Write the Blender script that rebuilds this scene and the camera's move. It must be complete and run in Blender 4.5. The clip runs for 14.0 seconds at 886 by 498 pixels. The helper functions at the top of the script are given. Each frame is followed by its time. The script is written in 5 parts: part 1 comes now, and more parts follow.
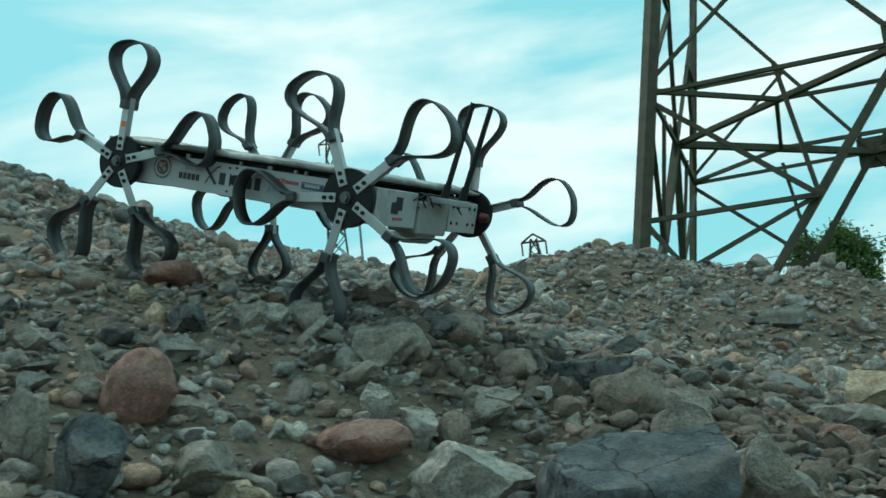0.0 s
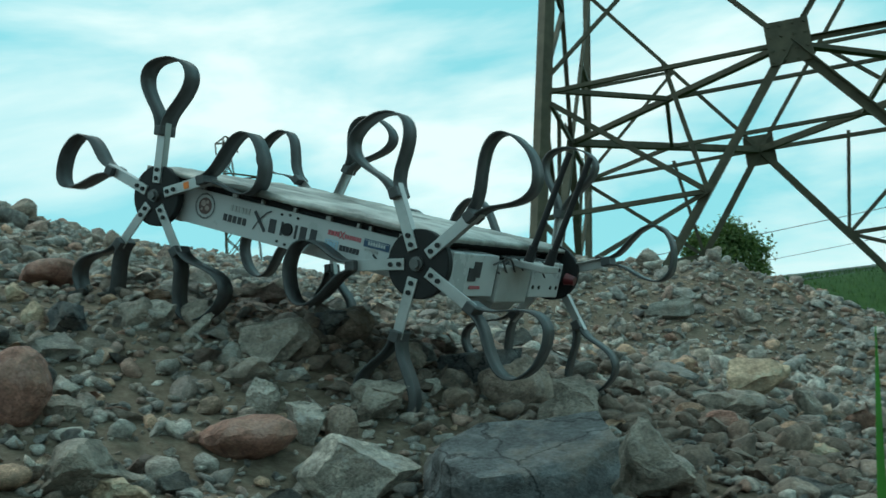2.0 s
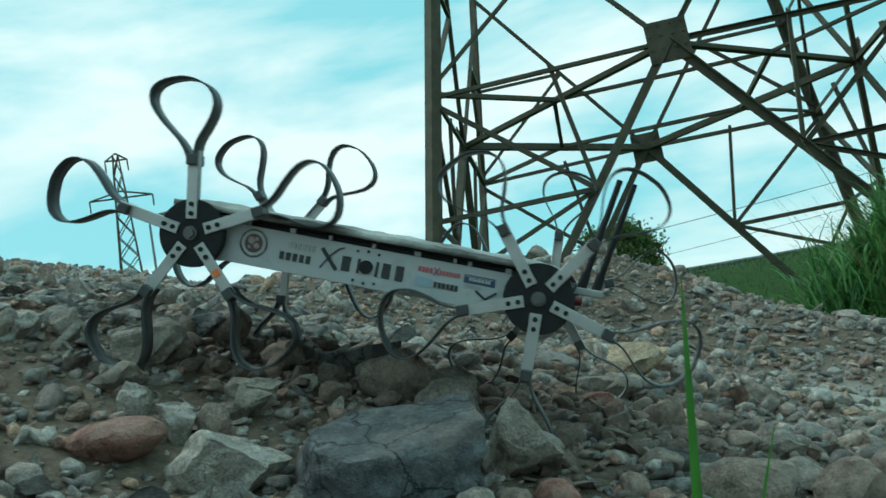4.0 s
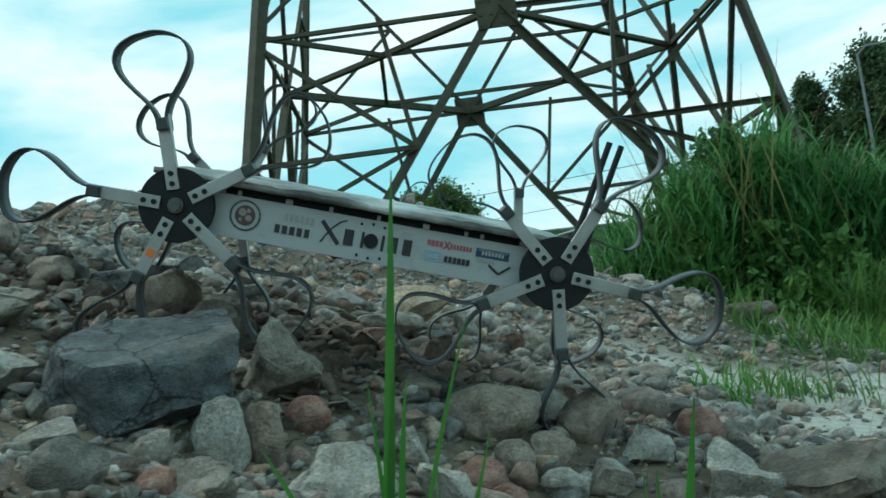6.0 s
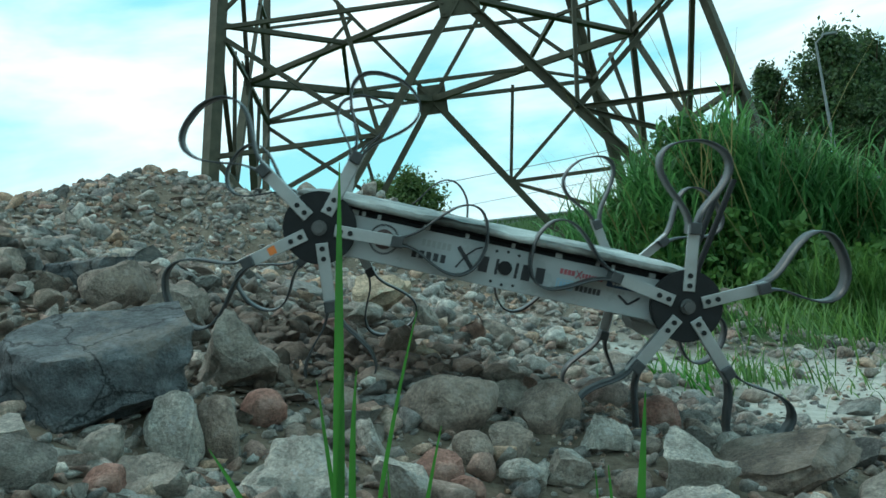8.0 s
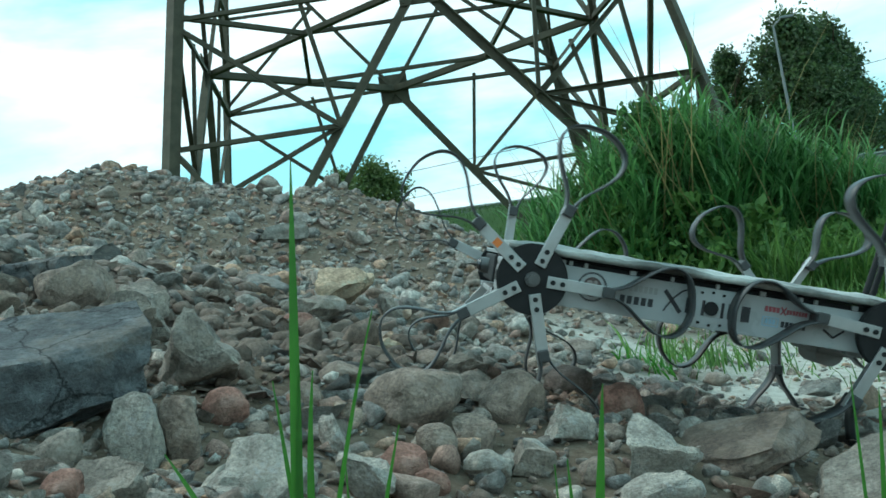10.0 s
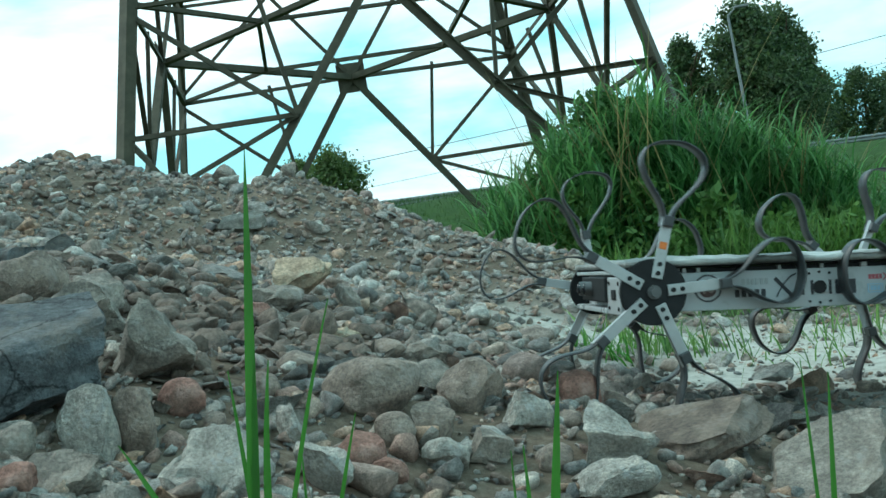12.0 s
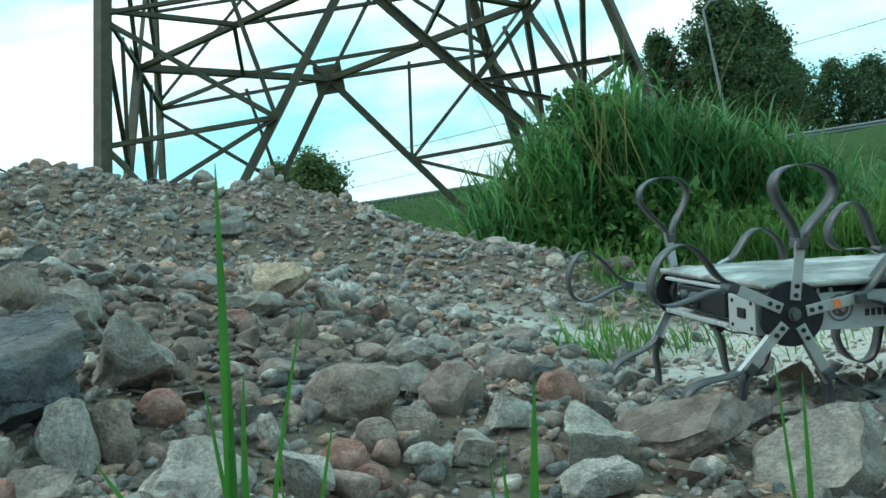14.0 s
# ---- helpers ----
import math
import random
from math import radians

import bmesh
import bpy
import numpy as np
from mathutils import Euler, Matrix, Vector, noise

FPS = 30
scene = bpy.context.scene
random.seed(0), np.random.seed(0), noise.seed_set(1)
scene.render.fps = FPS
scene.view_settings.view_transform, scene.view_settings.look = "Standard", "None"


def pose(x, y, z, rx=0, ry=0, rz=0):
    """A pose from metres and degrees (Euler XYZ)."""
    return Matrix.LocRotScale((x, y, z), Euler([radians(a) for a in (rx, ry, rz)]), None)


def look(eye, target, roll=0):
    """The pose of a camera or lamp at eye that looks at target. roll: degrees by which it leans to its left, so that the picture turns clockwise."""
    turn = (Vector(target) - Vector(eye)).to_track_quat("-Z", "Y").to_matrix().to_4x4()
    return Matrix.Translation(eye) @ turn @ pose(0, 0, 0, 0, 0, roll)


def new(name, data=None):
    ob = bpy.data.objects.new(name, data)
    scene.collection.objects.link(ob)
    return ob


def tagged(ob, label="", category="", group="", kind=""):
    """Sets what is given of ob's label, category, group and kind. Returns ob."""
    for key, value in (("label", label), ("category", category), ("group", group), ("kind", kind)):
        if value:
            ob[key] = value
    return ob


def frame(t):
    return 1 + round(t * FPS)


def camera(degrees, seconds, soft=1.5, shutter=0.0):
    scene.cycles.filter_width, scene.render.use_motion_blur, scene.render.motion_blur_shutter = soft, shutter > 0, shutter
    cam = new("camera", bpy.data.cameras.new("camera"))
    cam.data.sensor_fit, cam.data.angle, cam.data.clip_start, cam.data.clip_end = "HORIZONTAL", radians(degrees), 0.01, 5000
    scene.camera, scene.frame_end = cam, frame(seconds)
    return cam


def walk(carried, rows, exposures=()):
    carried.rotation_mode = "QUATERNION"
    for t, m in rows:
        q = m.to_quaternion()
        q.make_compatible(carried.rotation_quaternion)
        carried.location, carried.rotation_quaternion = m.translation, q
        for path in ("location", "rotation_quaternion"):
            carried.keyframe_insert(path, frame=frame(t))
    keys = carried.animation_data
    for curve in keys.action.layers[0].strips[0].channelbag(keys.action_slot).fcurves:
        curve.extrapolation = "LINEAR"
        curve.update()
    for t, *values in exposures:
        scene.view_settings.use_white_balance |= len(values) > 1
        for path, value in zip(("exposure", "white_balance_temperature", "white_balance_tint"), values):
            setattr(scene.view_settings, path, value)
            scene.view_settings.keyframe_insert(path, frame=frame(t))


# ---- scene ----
cam = camera(46.0, 14.0, shutter=0.5)
PATH = [
    (0, (-0.111, -0.203, 0.422), (-0.9819, 1.5650, 0.7620), -5.97),
    (0.5, (-0.106, -0.190, 0.418), (-0.9290, 1.6018, 0.7528), -6.09),
    (1, (-0.105, -0.191, 0.415), (-0.9066, 1.6129, 0.7366), -6.41),
    (1.5, (-0.102, -0.193, 0.414), (-0.8719, 1.6257, 0.7296), -6.64),
    (2, (-0.094, -0.194, 0.411), (-0.7933, 1.6528, 0.7275), -7.43),
    (2.5, (-0.088, -0.192, 0.408), (-0.7374, 1.6764, 0.7032), -7.81),
    (2.7, (-0.084, -0.192, 0.404), (-0.7104, 1.6817, 0.7160), -8.50),
    (4.8, (-0.038, -0.190, 0.365), (-0.4660, 1.7472, 0.6173), -10.58),
    (5, (-0.034, -0.190, 0.361), (-0.4252, 1.7587, 0.5837), -10.34),
    (5.5, (0.006, -0.222, 0.338), (-0.2924, 1.7491, 0.4987), -9.18),
    (6, (0.009, -0.190, 0.323), (-0.1970, 1.7923, 0.4899), -8.08),
    (6.5, (0.007, -0.185, 0.327), (-0.1519, 1.8009, 0.5025), -7.97),
    (7, (0.012, -0.183, 0.328), (-0.1233, 1.8060, 0.4877), -7.75),
    (7.5, (0.016, -0.184, 0.327), (-0.1071, 1.8062, 0.4817), -8.45),
    (8, (0.017, -0.180, 0.326), (-0.1239, 1.8105, 0.4600), -8.44),
    (8.2, (0.018, -0.179, 0.326), (-0.1218, 1.8114, 0.4561), -8.37),
    (10.3, (0.026, -0.174, 0.330), (-0.0319, 1.8232, 0.4195), -10.25),
    (10.5, (0.027, -0.173, 0.330), (-0.0080, 1.8251, 0.4090), -10.30),
    (11, (0.027, -0.175, 0.328), (0.0180, 1.8237, 0.3990), -10.20),
    (11.5, (0.026, -0.175, 0.326), (0.0170, 1.8239, 0.3910), -10.20),
    (12, (0.026, -0.176, 0.329), (0.0210, 1.8228, 0.3970), -10.20),
    (12.5, (0.028, -0.176, 0.336), (0.0230, 1.8226, 0.4100), -10.70),
    (13, (0.027, -0.180, 0.335), (0.0400, 1.8186, 0.4080), -11.00),
    (13.5, (0.029, -0.180, 0.335), (0.0420, 1.8187, 0.4070), -11.20),
    (14, (0.032, -0.176, 0.334), (0.0609, 1.8229, 0.3939), -11.50),
]
# the clip's camera brightens a little as it turns: seconds, stops, kelvin, tint
EXPOSURE = [(0, -0.2, 6250, -3), (2.5, -0.2, 6220, -3.5), (5.5, -0.15, 6170, -1.5), (7.5, 0.03, 6080, 0.5), (11, 0.28, 6080, 1), (14, 0.34, 6080, 1)]
walk(cam, [(t, look(eye, target, roll)) for t, eye, target, roll in PATH], EXPOSURE)


# ---- light ----
def make_world():
    world = bpy.data.worlds.new("sky")
    scene.world = world
    world.use_nodes = True
    nt = world.node_tree
    nt.nodes.clear()
    N, L = nt.nodes.new, nt.links.new
    out = N("ShaderNodeOutputWorld")
    bg = N("ShaderNodeBackground")
    bg.inputs["Strength"].default_value = 0.11
    sky = N("ShaderNodeTexSky")
    sky.sky_type = "NISHITA"
    sky.sun_disc = False
    sky.sun_elevation = radians(51)
    sky.sun_rotation = radians(-60)
    sky.air_density, sky.dust_density, sky.ozone_density = 1.0, 1.0, 1.5
    co = N("ShaderNodeTexCoord")
    mp = N("ShaderNodeMapping")
    mp.inputs["Scale"].default_value = (1.0, 1.0, 3.2)
    mp.inputs["Rotation"].default_value = (0.05, 0.1, 0.4)
    L(co.outputs["Generated"], mp.inputs["Vector"])
    big = N("ShaderNodeTexNoise")
    big.inputs["Scale"].default_value = 2.6
    big.inputs["Detail"].default_value = 7
    big.inputs["Roughness"].default_value = 0.52
    big.inputs["Distortion"].default_value = 0.3
    L(mp.outputs["Vector"], big.inputs["Vector"])
    ramp = N("ShaderNodeValToRGB")
    ramp.color_ramp.elements[0].position, ramp.color_ramp.elements[0].color = 0.43, (0, 0, 0, 1)
    ramp.color_ramp.elements[1].position, ramp.color_ramp.elements[1].color = 0.62, (1, 1, 1, 1)
    L(big.outputs["Fac"], ramp.inputs["Fac"])
    veil = N("ShaderNodeMix")
    veil.data_type = "RGBA"
    veil.inputs["Factor"].default_value = 0.8
    L(sky.outputs["Color"], veil.inputs["A"])
    veil.inputs["B"].default_value = SKY_VEIL
    mix = N("ShaderNodeMix")
    mix.data_type = "RGBA"
    L(ramp.outputs["Color"], mix.inputs["Factor"])
    L(veil.outputs["Result"], mix.inputs["A"])
    mix.inputs["B"].default_value = SKY_CLOUD
    L(mix.outputs["Result"], bg.inputs["Color"])
    L(bg.outputs["Background"], out.inputs["Surface"])


SKY_VEIL = (3.5, 8.5, 9.3, 1)
SKY_CLOUD = (9.6, 10.7, 10.8, 1)
make_world()
sun = new("sun", bpy.data.lights.new("sun", "SUN"))
sun.data.energy, sun.data.angle, sun.data.color = 1.3, radians(22), (1.0, 0.95, 0.88)
sun.matrix_world = look((-4.6, 2.4, 6.6), (0, 0, 0))


# ---- materials ----
def material(name, rough=0.6, metal=0.0):
    m = bpy.data.materials.new(name)
    m.use_nodes = True
    nt = m.node_tree
    b = nt.nodes["Principled BSDF"]
    b.inputs["Roughness"].default_value, b.inputs["Metallic"].default_value = rough, metal
    return m, nt, b


def ramp_of(nt, stops):
    r = nt.nodes.new("ShaderNodeValToRGB")
    e = r.color_ramp.elements
    while len(e) < len(stops):
        e.new(0.5)
    for el, (p, c) in zip(e, stops):
        el.position, el.color = p, (*c, 1)
    return r


def noise_of(nt, scale, detail=5, rough=0.6, coords="Object"):
    co = nt.nodes.new("ShaderNodeTexCoord")
    n = nt.nodes.new("ShaderNodeTexNoise")
    n.inputs["Scale"].default_value, n.inputs["Detail"].default_value, n.inputs["Roughness"].default_value = scale, detail, rough
    nt.links.new(co.outputs[coords], n.inputs["Vector"])
    return n


def blend(nt, mode, fac, a, b):
    m = nt.nodes.new("ShaderNodeMix")
    m.data_type, m.blend_type = "RGBA", mode
    for key, v in (("Factor", fac), ("A", a), ("B", b)):
        if hasattr(v, "is_output"):
            nt.links.new(v, m.inputs[key])
        elif key == "Factor":
            m.inputs[key].default_value = v
        else:
            m.inputs[key].default_value = (*v, 1)
    return m.outputs["Result"]


def bump(nt, bsdf, height, strength, distance):
    bp = nt.nodes.new("ShaderNodeBump")
    bp.inputs["Strength"].default_value, bp.inputs["Distance"].default_value = strength, distance
    nt.links.new(height, bp.inputs["Height"])
    nt.links.new(bp.outputs["Normal"], bsdf.inputs["Normal"])


STONES = [(0.0, (0.12, 0.115, 0.112)), (0.14, (0.19, 0.18, 0.17)), (0.30, (0.30, 0.28, 0.255)), (0.44, (0.25, 0.185, 0.15)),
          (0.56, (0.38, 0.36, 0.33)), (0.66, (0.33, 0.195, 0.15)), (0.76, (0.19, 0.195, 0.19)), (0.87, (0.50, 0.47, 0.43)),
          (0.95, (0.41, 0.27, 0.19))]


def stone_material(name, source, tint=None, scale=22.0, coords="Object", relief=0.006):
    """Weathered stone. source: 'island' or 'object' picks the stone's own colour; or one tint."""
    m, nt, b = material(name, 0.82)
    if tint:
        base = nt.nodes.new("ShaderNodeRGB")
        base.outputs[0].default_value = (*tint, 1)
        base = base.outputs[0]
    else:
        r = ramp_of(nt, STONES)
        r.color_ramp.interpolation = "LINEAR"
        if source == "island":
            nt.links.new(nt.nodes.new("ShaderNodeNewGeometry").outputs["Random Per Island"], r.inputs["Fac"])
        else:
            nt.links.new(nt.nodes.new("ShaderNodeObjectInfo").outputs["Random"], r.inputs["Fac"])
        base = r.outputs["Color"]
    blot = ramp_of(nt, [(0.30, (0.55, 0.53, 0.51)), (0.50, (1.04, 1.03, 1.02)), (0.68, (1.66, 1.64, 1.60))])
    nt.links.new(noise_of(nt, scale, 6, 0.62, coords).outputs["Fac"], blot.inputs["Fac"])
    col = blend(nt, "MULTIPLY", 1.0, base, blot.outputs["Color"])
    speck = ramp_of(nt, [(0.32, (0.60, 0.59, 0.58)), (0.48, (1.05, 1.05, 1.05)), (0.64, (1.48, 1.47, 1.44))])
    nt.links.new(noise_of(nt, scale * 6, 5, 0.75, coords).outputs["Fac"], speck.inputs["Fac"])
    col = blend(nt, "MULTIPLY", 1.0, col, speck.outputs["Color"])
    dust = ramp_of(nt, [(0.50, (0, 0, 0)), (0.66, (1, 1, 1))])
    nt.links.new(noise_of(nt, scale * 0.45, 4, 0.6, coords).outputs["Fac"], dust.inputs["Fac"])
    fac = nt.nodes.new("ShaderNodeMath")
    fac.operation = "MULTIPLY"
    fac.inputs[1].default_value = 0.5
    nt.links.new(dust.outputs["Color"], fac.inputs[0])
    col = blend(nt, "MIX", fac.outputs[0], col, (0.235, 0.185, 0.145))
    if tint:
        crust = ramp_of(nt, [(0.56, (0, 0, 0)), (0.64, (0.55, 0.55, 0.55))])
        nt.links.new(noise_of(nt, scale * 0.7, 8, 0.7, coords).outputs["Fac"], crust.inputs["Fac"])
        col = blend(nt, "MIX", crust.outputs["Color"], col, tuple(min(0.55, 0.12 + 1.35 * c) for c in tint))
    nt.links.new(col, b.inputs["Base Color"])
    hgt = nt.nodes.new("ShaderNodeMath")
    hgt.operation = "ADD"
    nt.links.new(noise_of(nt, scale * 1.6, 8, 0.72, coords).outputs["Fac"], hgt.inputs[0])
    nt.links.new(noise_of(nt, scale * 7, 4, 0.7, coords).outputs["Fac"], hgt.inputs[1])
    bump(nt, b, hgt.outputs[0], 0.8, relief)
    return m


def plain(name, colour, rough=0.5, metal=0.0, scale=30.0, vary=0.25, relief=0.0, coords="Object"):
    """Paint, metal or rubber: a base colour with uneven wear."""
    m, nt, b = material(name, rough, metal)
    n = noise_of(nt, scale, 6, 0.65, coords)
    lo, hi = tuple(c * (1 - vary) for c in colour), tuple(min(1, c * (1 + vary)) for c in colour)
    r = ramp_of(nt, [(0.3, lo), (0.7, hi)])
    nt.links.new(n.outputs["Fac"], r.inputs["Fac"])
    nt.links.new(r.outputs["Color"], b.inputs["Base Color"])
    rr = nt.nodes.new("ShaderNodeMapRange")
    rr.inputs["To Min"].default_value, rr.inputs["To Max"].default_value = max(0.05, rough - 0.12), min(1, rough + 0.15)
    nt.links.new(n.outputs["Fac"], rr.inputs["Value"])
    nt.links.new(rr.outputs["Result"], b.inputs["Roughness"])
    if relief:
        bump(nt, b, noise_of(nt, scale * 4, 5, 0.7, coords).outputs["Fac"], 0.4, relief)
    if rough > 0.6:
        b.inputs["Specular IOR Level"].default_value = 0.25
    return m


def leaf_material(name, dark, light, scale=0.6, rough=0.55):
    """Foliage, each leaf a little different."""
    m, nt, b = material(name, rough)
    r = ramp_of(nt, [(0.0, dark), (1.0, light)])
    nt.links.new(nt.nodes.new("ShaderNodeNewGeometry").outputs["Random Per Island"], r.inputs["Fac"])
    shade = ramp_of(nt, [(0.3, (0.7, 0.75, 0.7)), (0.7, (1.25, 1.2, 1.1))])
    nt.links.new(noise_of(nt, scale, 4).outputs["Fac"], shade.inputs["Fac"])
    col = blend(nt, "MULTIPLY", 1.0, r.outputs["Color"], shade.outputs["Color"])
    nt.links.new(col, b.inputs["Base Color"])
    t = nt.nodes.new("ShaderNodeBsdfTranslucent")
    nt.links.new(col, t.inputs["Color"])
    mx = nt.nodes.new("ShaderNodeMixShader")
    mx.inputs["Fac"].default_value = 0.42
    nt.links.new(b.outputs["BSDF"], mx.inputs[1])
    nt.links.new(t.outputs["BSDF"], mx.inputs[2])
    nt.links.new(mx.outputs["Shader"], nt.nodes["Material Output"].inputs["Surface"])
    return m


def ground_material():
    """Stony brown soil, pale sand and grass, by the cover painted on the ground's points."""
    m, nt, b = material("ground_soil", 0.95)
    b.inputs["Specular IOR Level"].default_value = 0.15
    fine = noise_of(nt, 60, 8, 0.75)
    wide = noise_of(nt, 3.0, 5, 0.6)
    soil = ramp_of(nt, [(0.25, (0.075, 0.058, 0.044)), (0.5, (0.165, 0.130, 0.100)), (0.75, (0.28, 0.235, 0.19))])
    nt.links.new(fine.outputs["Fac"], soil.inputs["Fac"])
    tone = ramp_of(nt, [(0.3, (0.8, 0.78, 0.76)), (0.7, (1.2, 1.18, 1.15))])
    nt.links.new(wide.outputs["Fac"], tone.inputs["Fac"])
    soil_c = blend(nt, "MULTIPLY", 1.0, soil.outputs["Color"], tone.outputs["Color"])
    sand = ramp_of(nt, [(0.25, (0.26, 0.23, 0.19)), (0.5, (0.48, 0.455, 0.405)), (0.8, (0.62, 0.60, 0.55))])
    nt.links.new(noise_of(nt, 35, 8, 0.7).outputs["Fac"], sand.inputs["Fac"])
    turf = ramp_of(nt, [(0.3, (0.016, 0.040, 0.009)), (0.55, (0.035, 0.074, 0.016)), (0.75, (0.065, 0.100, 0.026))])
    nt.links.new(noise_of(nt, 2.4, 9, 0.75).outputs["Fac"], turf.inputs["Fac"])
    at = nt.nodes.new("ShaderNodeAttribute")
    at.attribute_name = "cover"
    sp = nt.nodes.new("ShaderNodeSeparateColor")
    nt.links.new(at.outputs["Color"], sp.inputs["Color"])
    col = blend(nt, "MIX", sp.outputs["Red"], soil_c, sand.outputs["Color"])
    col = blend(nt, "MIX", sp.outputs["Green"], col, turf.outputs["Color"])
    # blue: damp soil, darkened further to paint in the rover's shade
    col = blend(nt, "MIX", sp.outputs["Blue"], col, blend(nt, "MULTIPLY", 1.0, soil_c, (0.44, 0.38, 0.34)))
    nt.links.new(col, b.inputs["Base Color"])
    bump(nt, b, fine.outputs["Fac"], 0.7, 0.012)
    return m


GRAVEL = stone_material("gravel", "island", scale=70.0)
STONE = stone_material("field_stone", "object", scale=4.0, relief=0.06)
SLATE = stone_material("dark_slate", "", (0.090, 0.098, 0.105), 34.0, relief=0.010)


def crack(mat, scale, wide):
    """Thin dark cracks that wander through the stone."""
    nt = mat.node_tree
    b = nt.nodes["Principled BSDF"]
    old = b.inputs["Base Color"].links[0].from_socket
    vo = nt.nodes.new("ShaderNodeTexVoronoi")
    vo.feature = "DISTANCE_TO_EDGE"
    vo.inputs["Scale"].default_value = scale
    n = noise_of(nt, 26.0, 4, 0.6)
    co = nt.nodes.new("ShaderNodeTexCoord")
    add = nt.nodes.new("ShaderNodeMix")
    add.data_type, add.blend_type = "RGBA", "ADD"
    add.inputs["Factor"].default_value = 0.05
    nt.links.new(co.outputs["Object"], add.inputs["A"])
    nt.links.new(n.outputs["Color"], add.inputs["B"])
    nt.links.new(add.outputs["Result"], vo.inputs["Vector"])
    r = ramp_of(nt, [(0.0, (0.12, 0.12, 0.12)), (wide, (1, 1, 1))])
    nt.links.new(vo.outputs["Distance"], r.inputs["Fac"])
    nt.links.new(blend(nt, "MULTIPLY", 1.0, old, r.outputs["Color"]), b.inputs["Base Color"])


crack(SLATE, 8.0, 0.02)
GREY_STONE = stone_material("grey_stone", "", (0.25, 0.215, 0.185), 36.0, relief=0.008)
WHITE_STONE = stone_material("chalky_stone", "", (0.40, 0.365, 0.325), 40.0, relief=0.010)
RED_STONE = stone_material("red_sandstone", "", (0.265, 0.135, 0.105), 42.0)
TAN_STONE = stone_material("rusty_limestone", "", (0.43, 0.32, 0.225), 30.0, relief=0.010)
DAMP_STONE = stone_material("damp_brown_stone", "", (0.135, 0.100, 0.080), 30.0)
BROWN_STONE = stone_material("brown_cobble", "", (0.235, 0.182, 0.15), 36.0)
CONCRETE = stone_material("old_concrete", "", (0.23, 0.22, 0.20), 30.0)
SOIL = ground_material()
STEEL = plain("tower_steel", (0.088, 0.078, 0.055), 0.7, 0.15, 6.0, 0.35, 0.002)
ALU = plain("brushed_aluminium", (0.46, 0.47, 0.47), 0.38, 0.7, 40.0, 0.10)
NUT = plain("dark_steel", (0.13, 0.13, 0.13), 0.4, 0.7, 40.0, 0.2)
RED_CAP = plain("red_plastic", (0.11, 0.010, 0.015), 0.35, 0.0, 40.0, 0.2)
ALU_DULL = plain("dull_aluminium", (0.38, 0.385, 0.38), 0.5, 0.35, 25.0, 0.15)
RUBBER = plain("strap_rubber", (0.050, 0.051, 0.053), 0.42, 0.0, 60.0, 0.3, 0.0006)
BLACK = plain("black_plastic", (0.018, 0.018, 0.019), 0.62, 0.0, 50.0, 0.3)
PANEL = plain("white_panel", (0.44, 0.455, 0.46), 0.28, 0.0, 14.0, 0.06)
BLANKET = plain("pale_foil_blanket", (0.30, 0.295, 0.275), 0.40, 0.25, 16.0, 0.5, 0.006)
def blotch(mat, scale, stops):
    """Large worn patches over a material's colour."""
    nt = mat.node_tree
    b = nt.nodes["Principled BSDF"]
    old = b.inputs["Base Color"].links[0].from_socket
    r = ramp_of(nt, stops)
    nt.links.new(noise_of(nt, scale, 5, 0.55).outputs["Fac"], r.inputs["Fac"])
    nt.links.new(blend(nt, "MULTIPLY", 1.0, old, r.outputs["Color"]), b.inputs["Base Color"])


blotch(BLANKET, 7.0, [(0.38, (0.42, 0.43, 0.42)), (0.50, (0.85, 0.85, 0.84)), (0.62, (1.35, 1.36, 1.38))])
INK = plain("dark_print", (0.03, 0.03, 0.035), 0.5, 0.0, 80.0, 0.1)
RED_INK = plain("red_print", (0.42, 0.10, 0.12), 0.5, 0.0, 80.0, 0.1)
BLUE_INK = plain("blue_print", (0.025, 0.06, 0.12), 0.5, 0.0, 80.0, 0.1)
PALE_INK = plain("pale_blue_print", (0.32, 0.48, 0.60), 0.5, 0.0, 80.0, 0.1)
RUST_INK = plain("brown_print", (0.10, 0.062, 0.058), 0.5, 0.0, 60.0, 0.4)
PALE_RUST = plain("pale_brown_print", (0.30, 0.24, 0.22), 0.5, 0.0, 60.0, 0.3)
ORANGE = plain("orange_tape", (0.75, 0.20, 0.04), 0.5, 0.0, 60.0, 0.1)
GLASS = plain("lens_glass", (0.01, 0.01, 0.014), 0.06, 0.0, 30.0, 0.1)
WIRE = plain("wire", (0.05, 0.05, 0.05), 0.6, 0.0, 10.0, 0.1)
BARK = plain("bark", (0.10, 0.075, 0.05), 0.9, 0.0, 8.0, 0.35, 0.01)
REED = leaf_material("reed_leaf", (0.040, 0.125, 0.034), (0.165, 0.36, 0.120), 2.2)
WEED = leaf_material("weed_leaf", (0.075, 0.165, 0.035), (0.19, 0.33, 0.085), 3.0)
REED_DRY = leaf_material("dry_reed", (0.16, 0.13, 0.055), (0.34, 0.29, 0.14), 1.2)
BLADE = leaf_material("grass_leaf", (0.045, 0.17, 0.022), (0.08, 0.26, 0.035), 20.0, 0.45)
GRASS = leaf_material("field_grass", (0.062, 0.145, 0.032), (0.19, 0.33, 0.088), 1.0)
MEADOW = leaf_material("meadow_grass", (0.035, 0.075, 0.018), (0.085, 0.150, 0.040), 0.5)
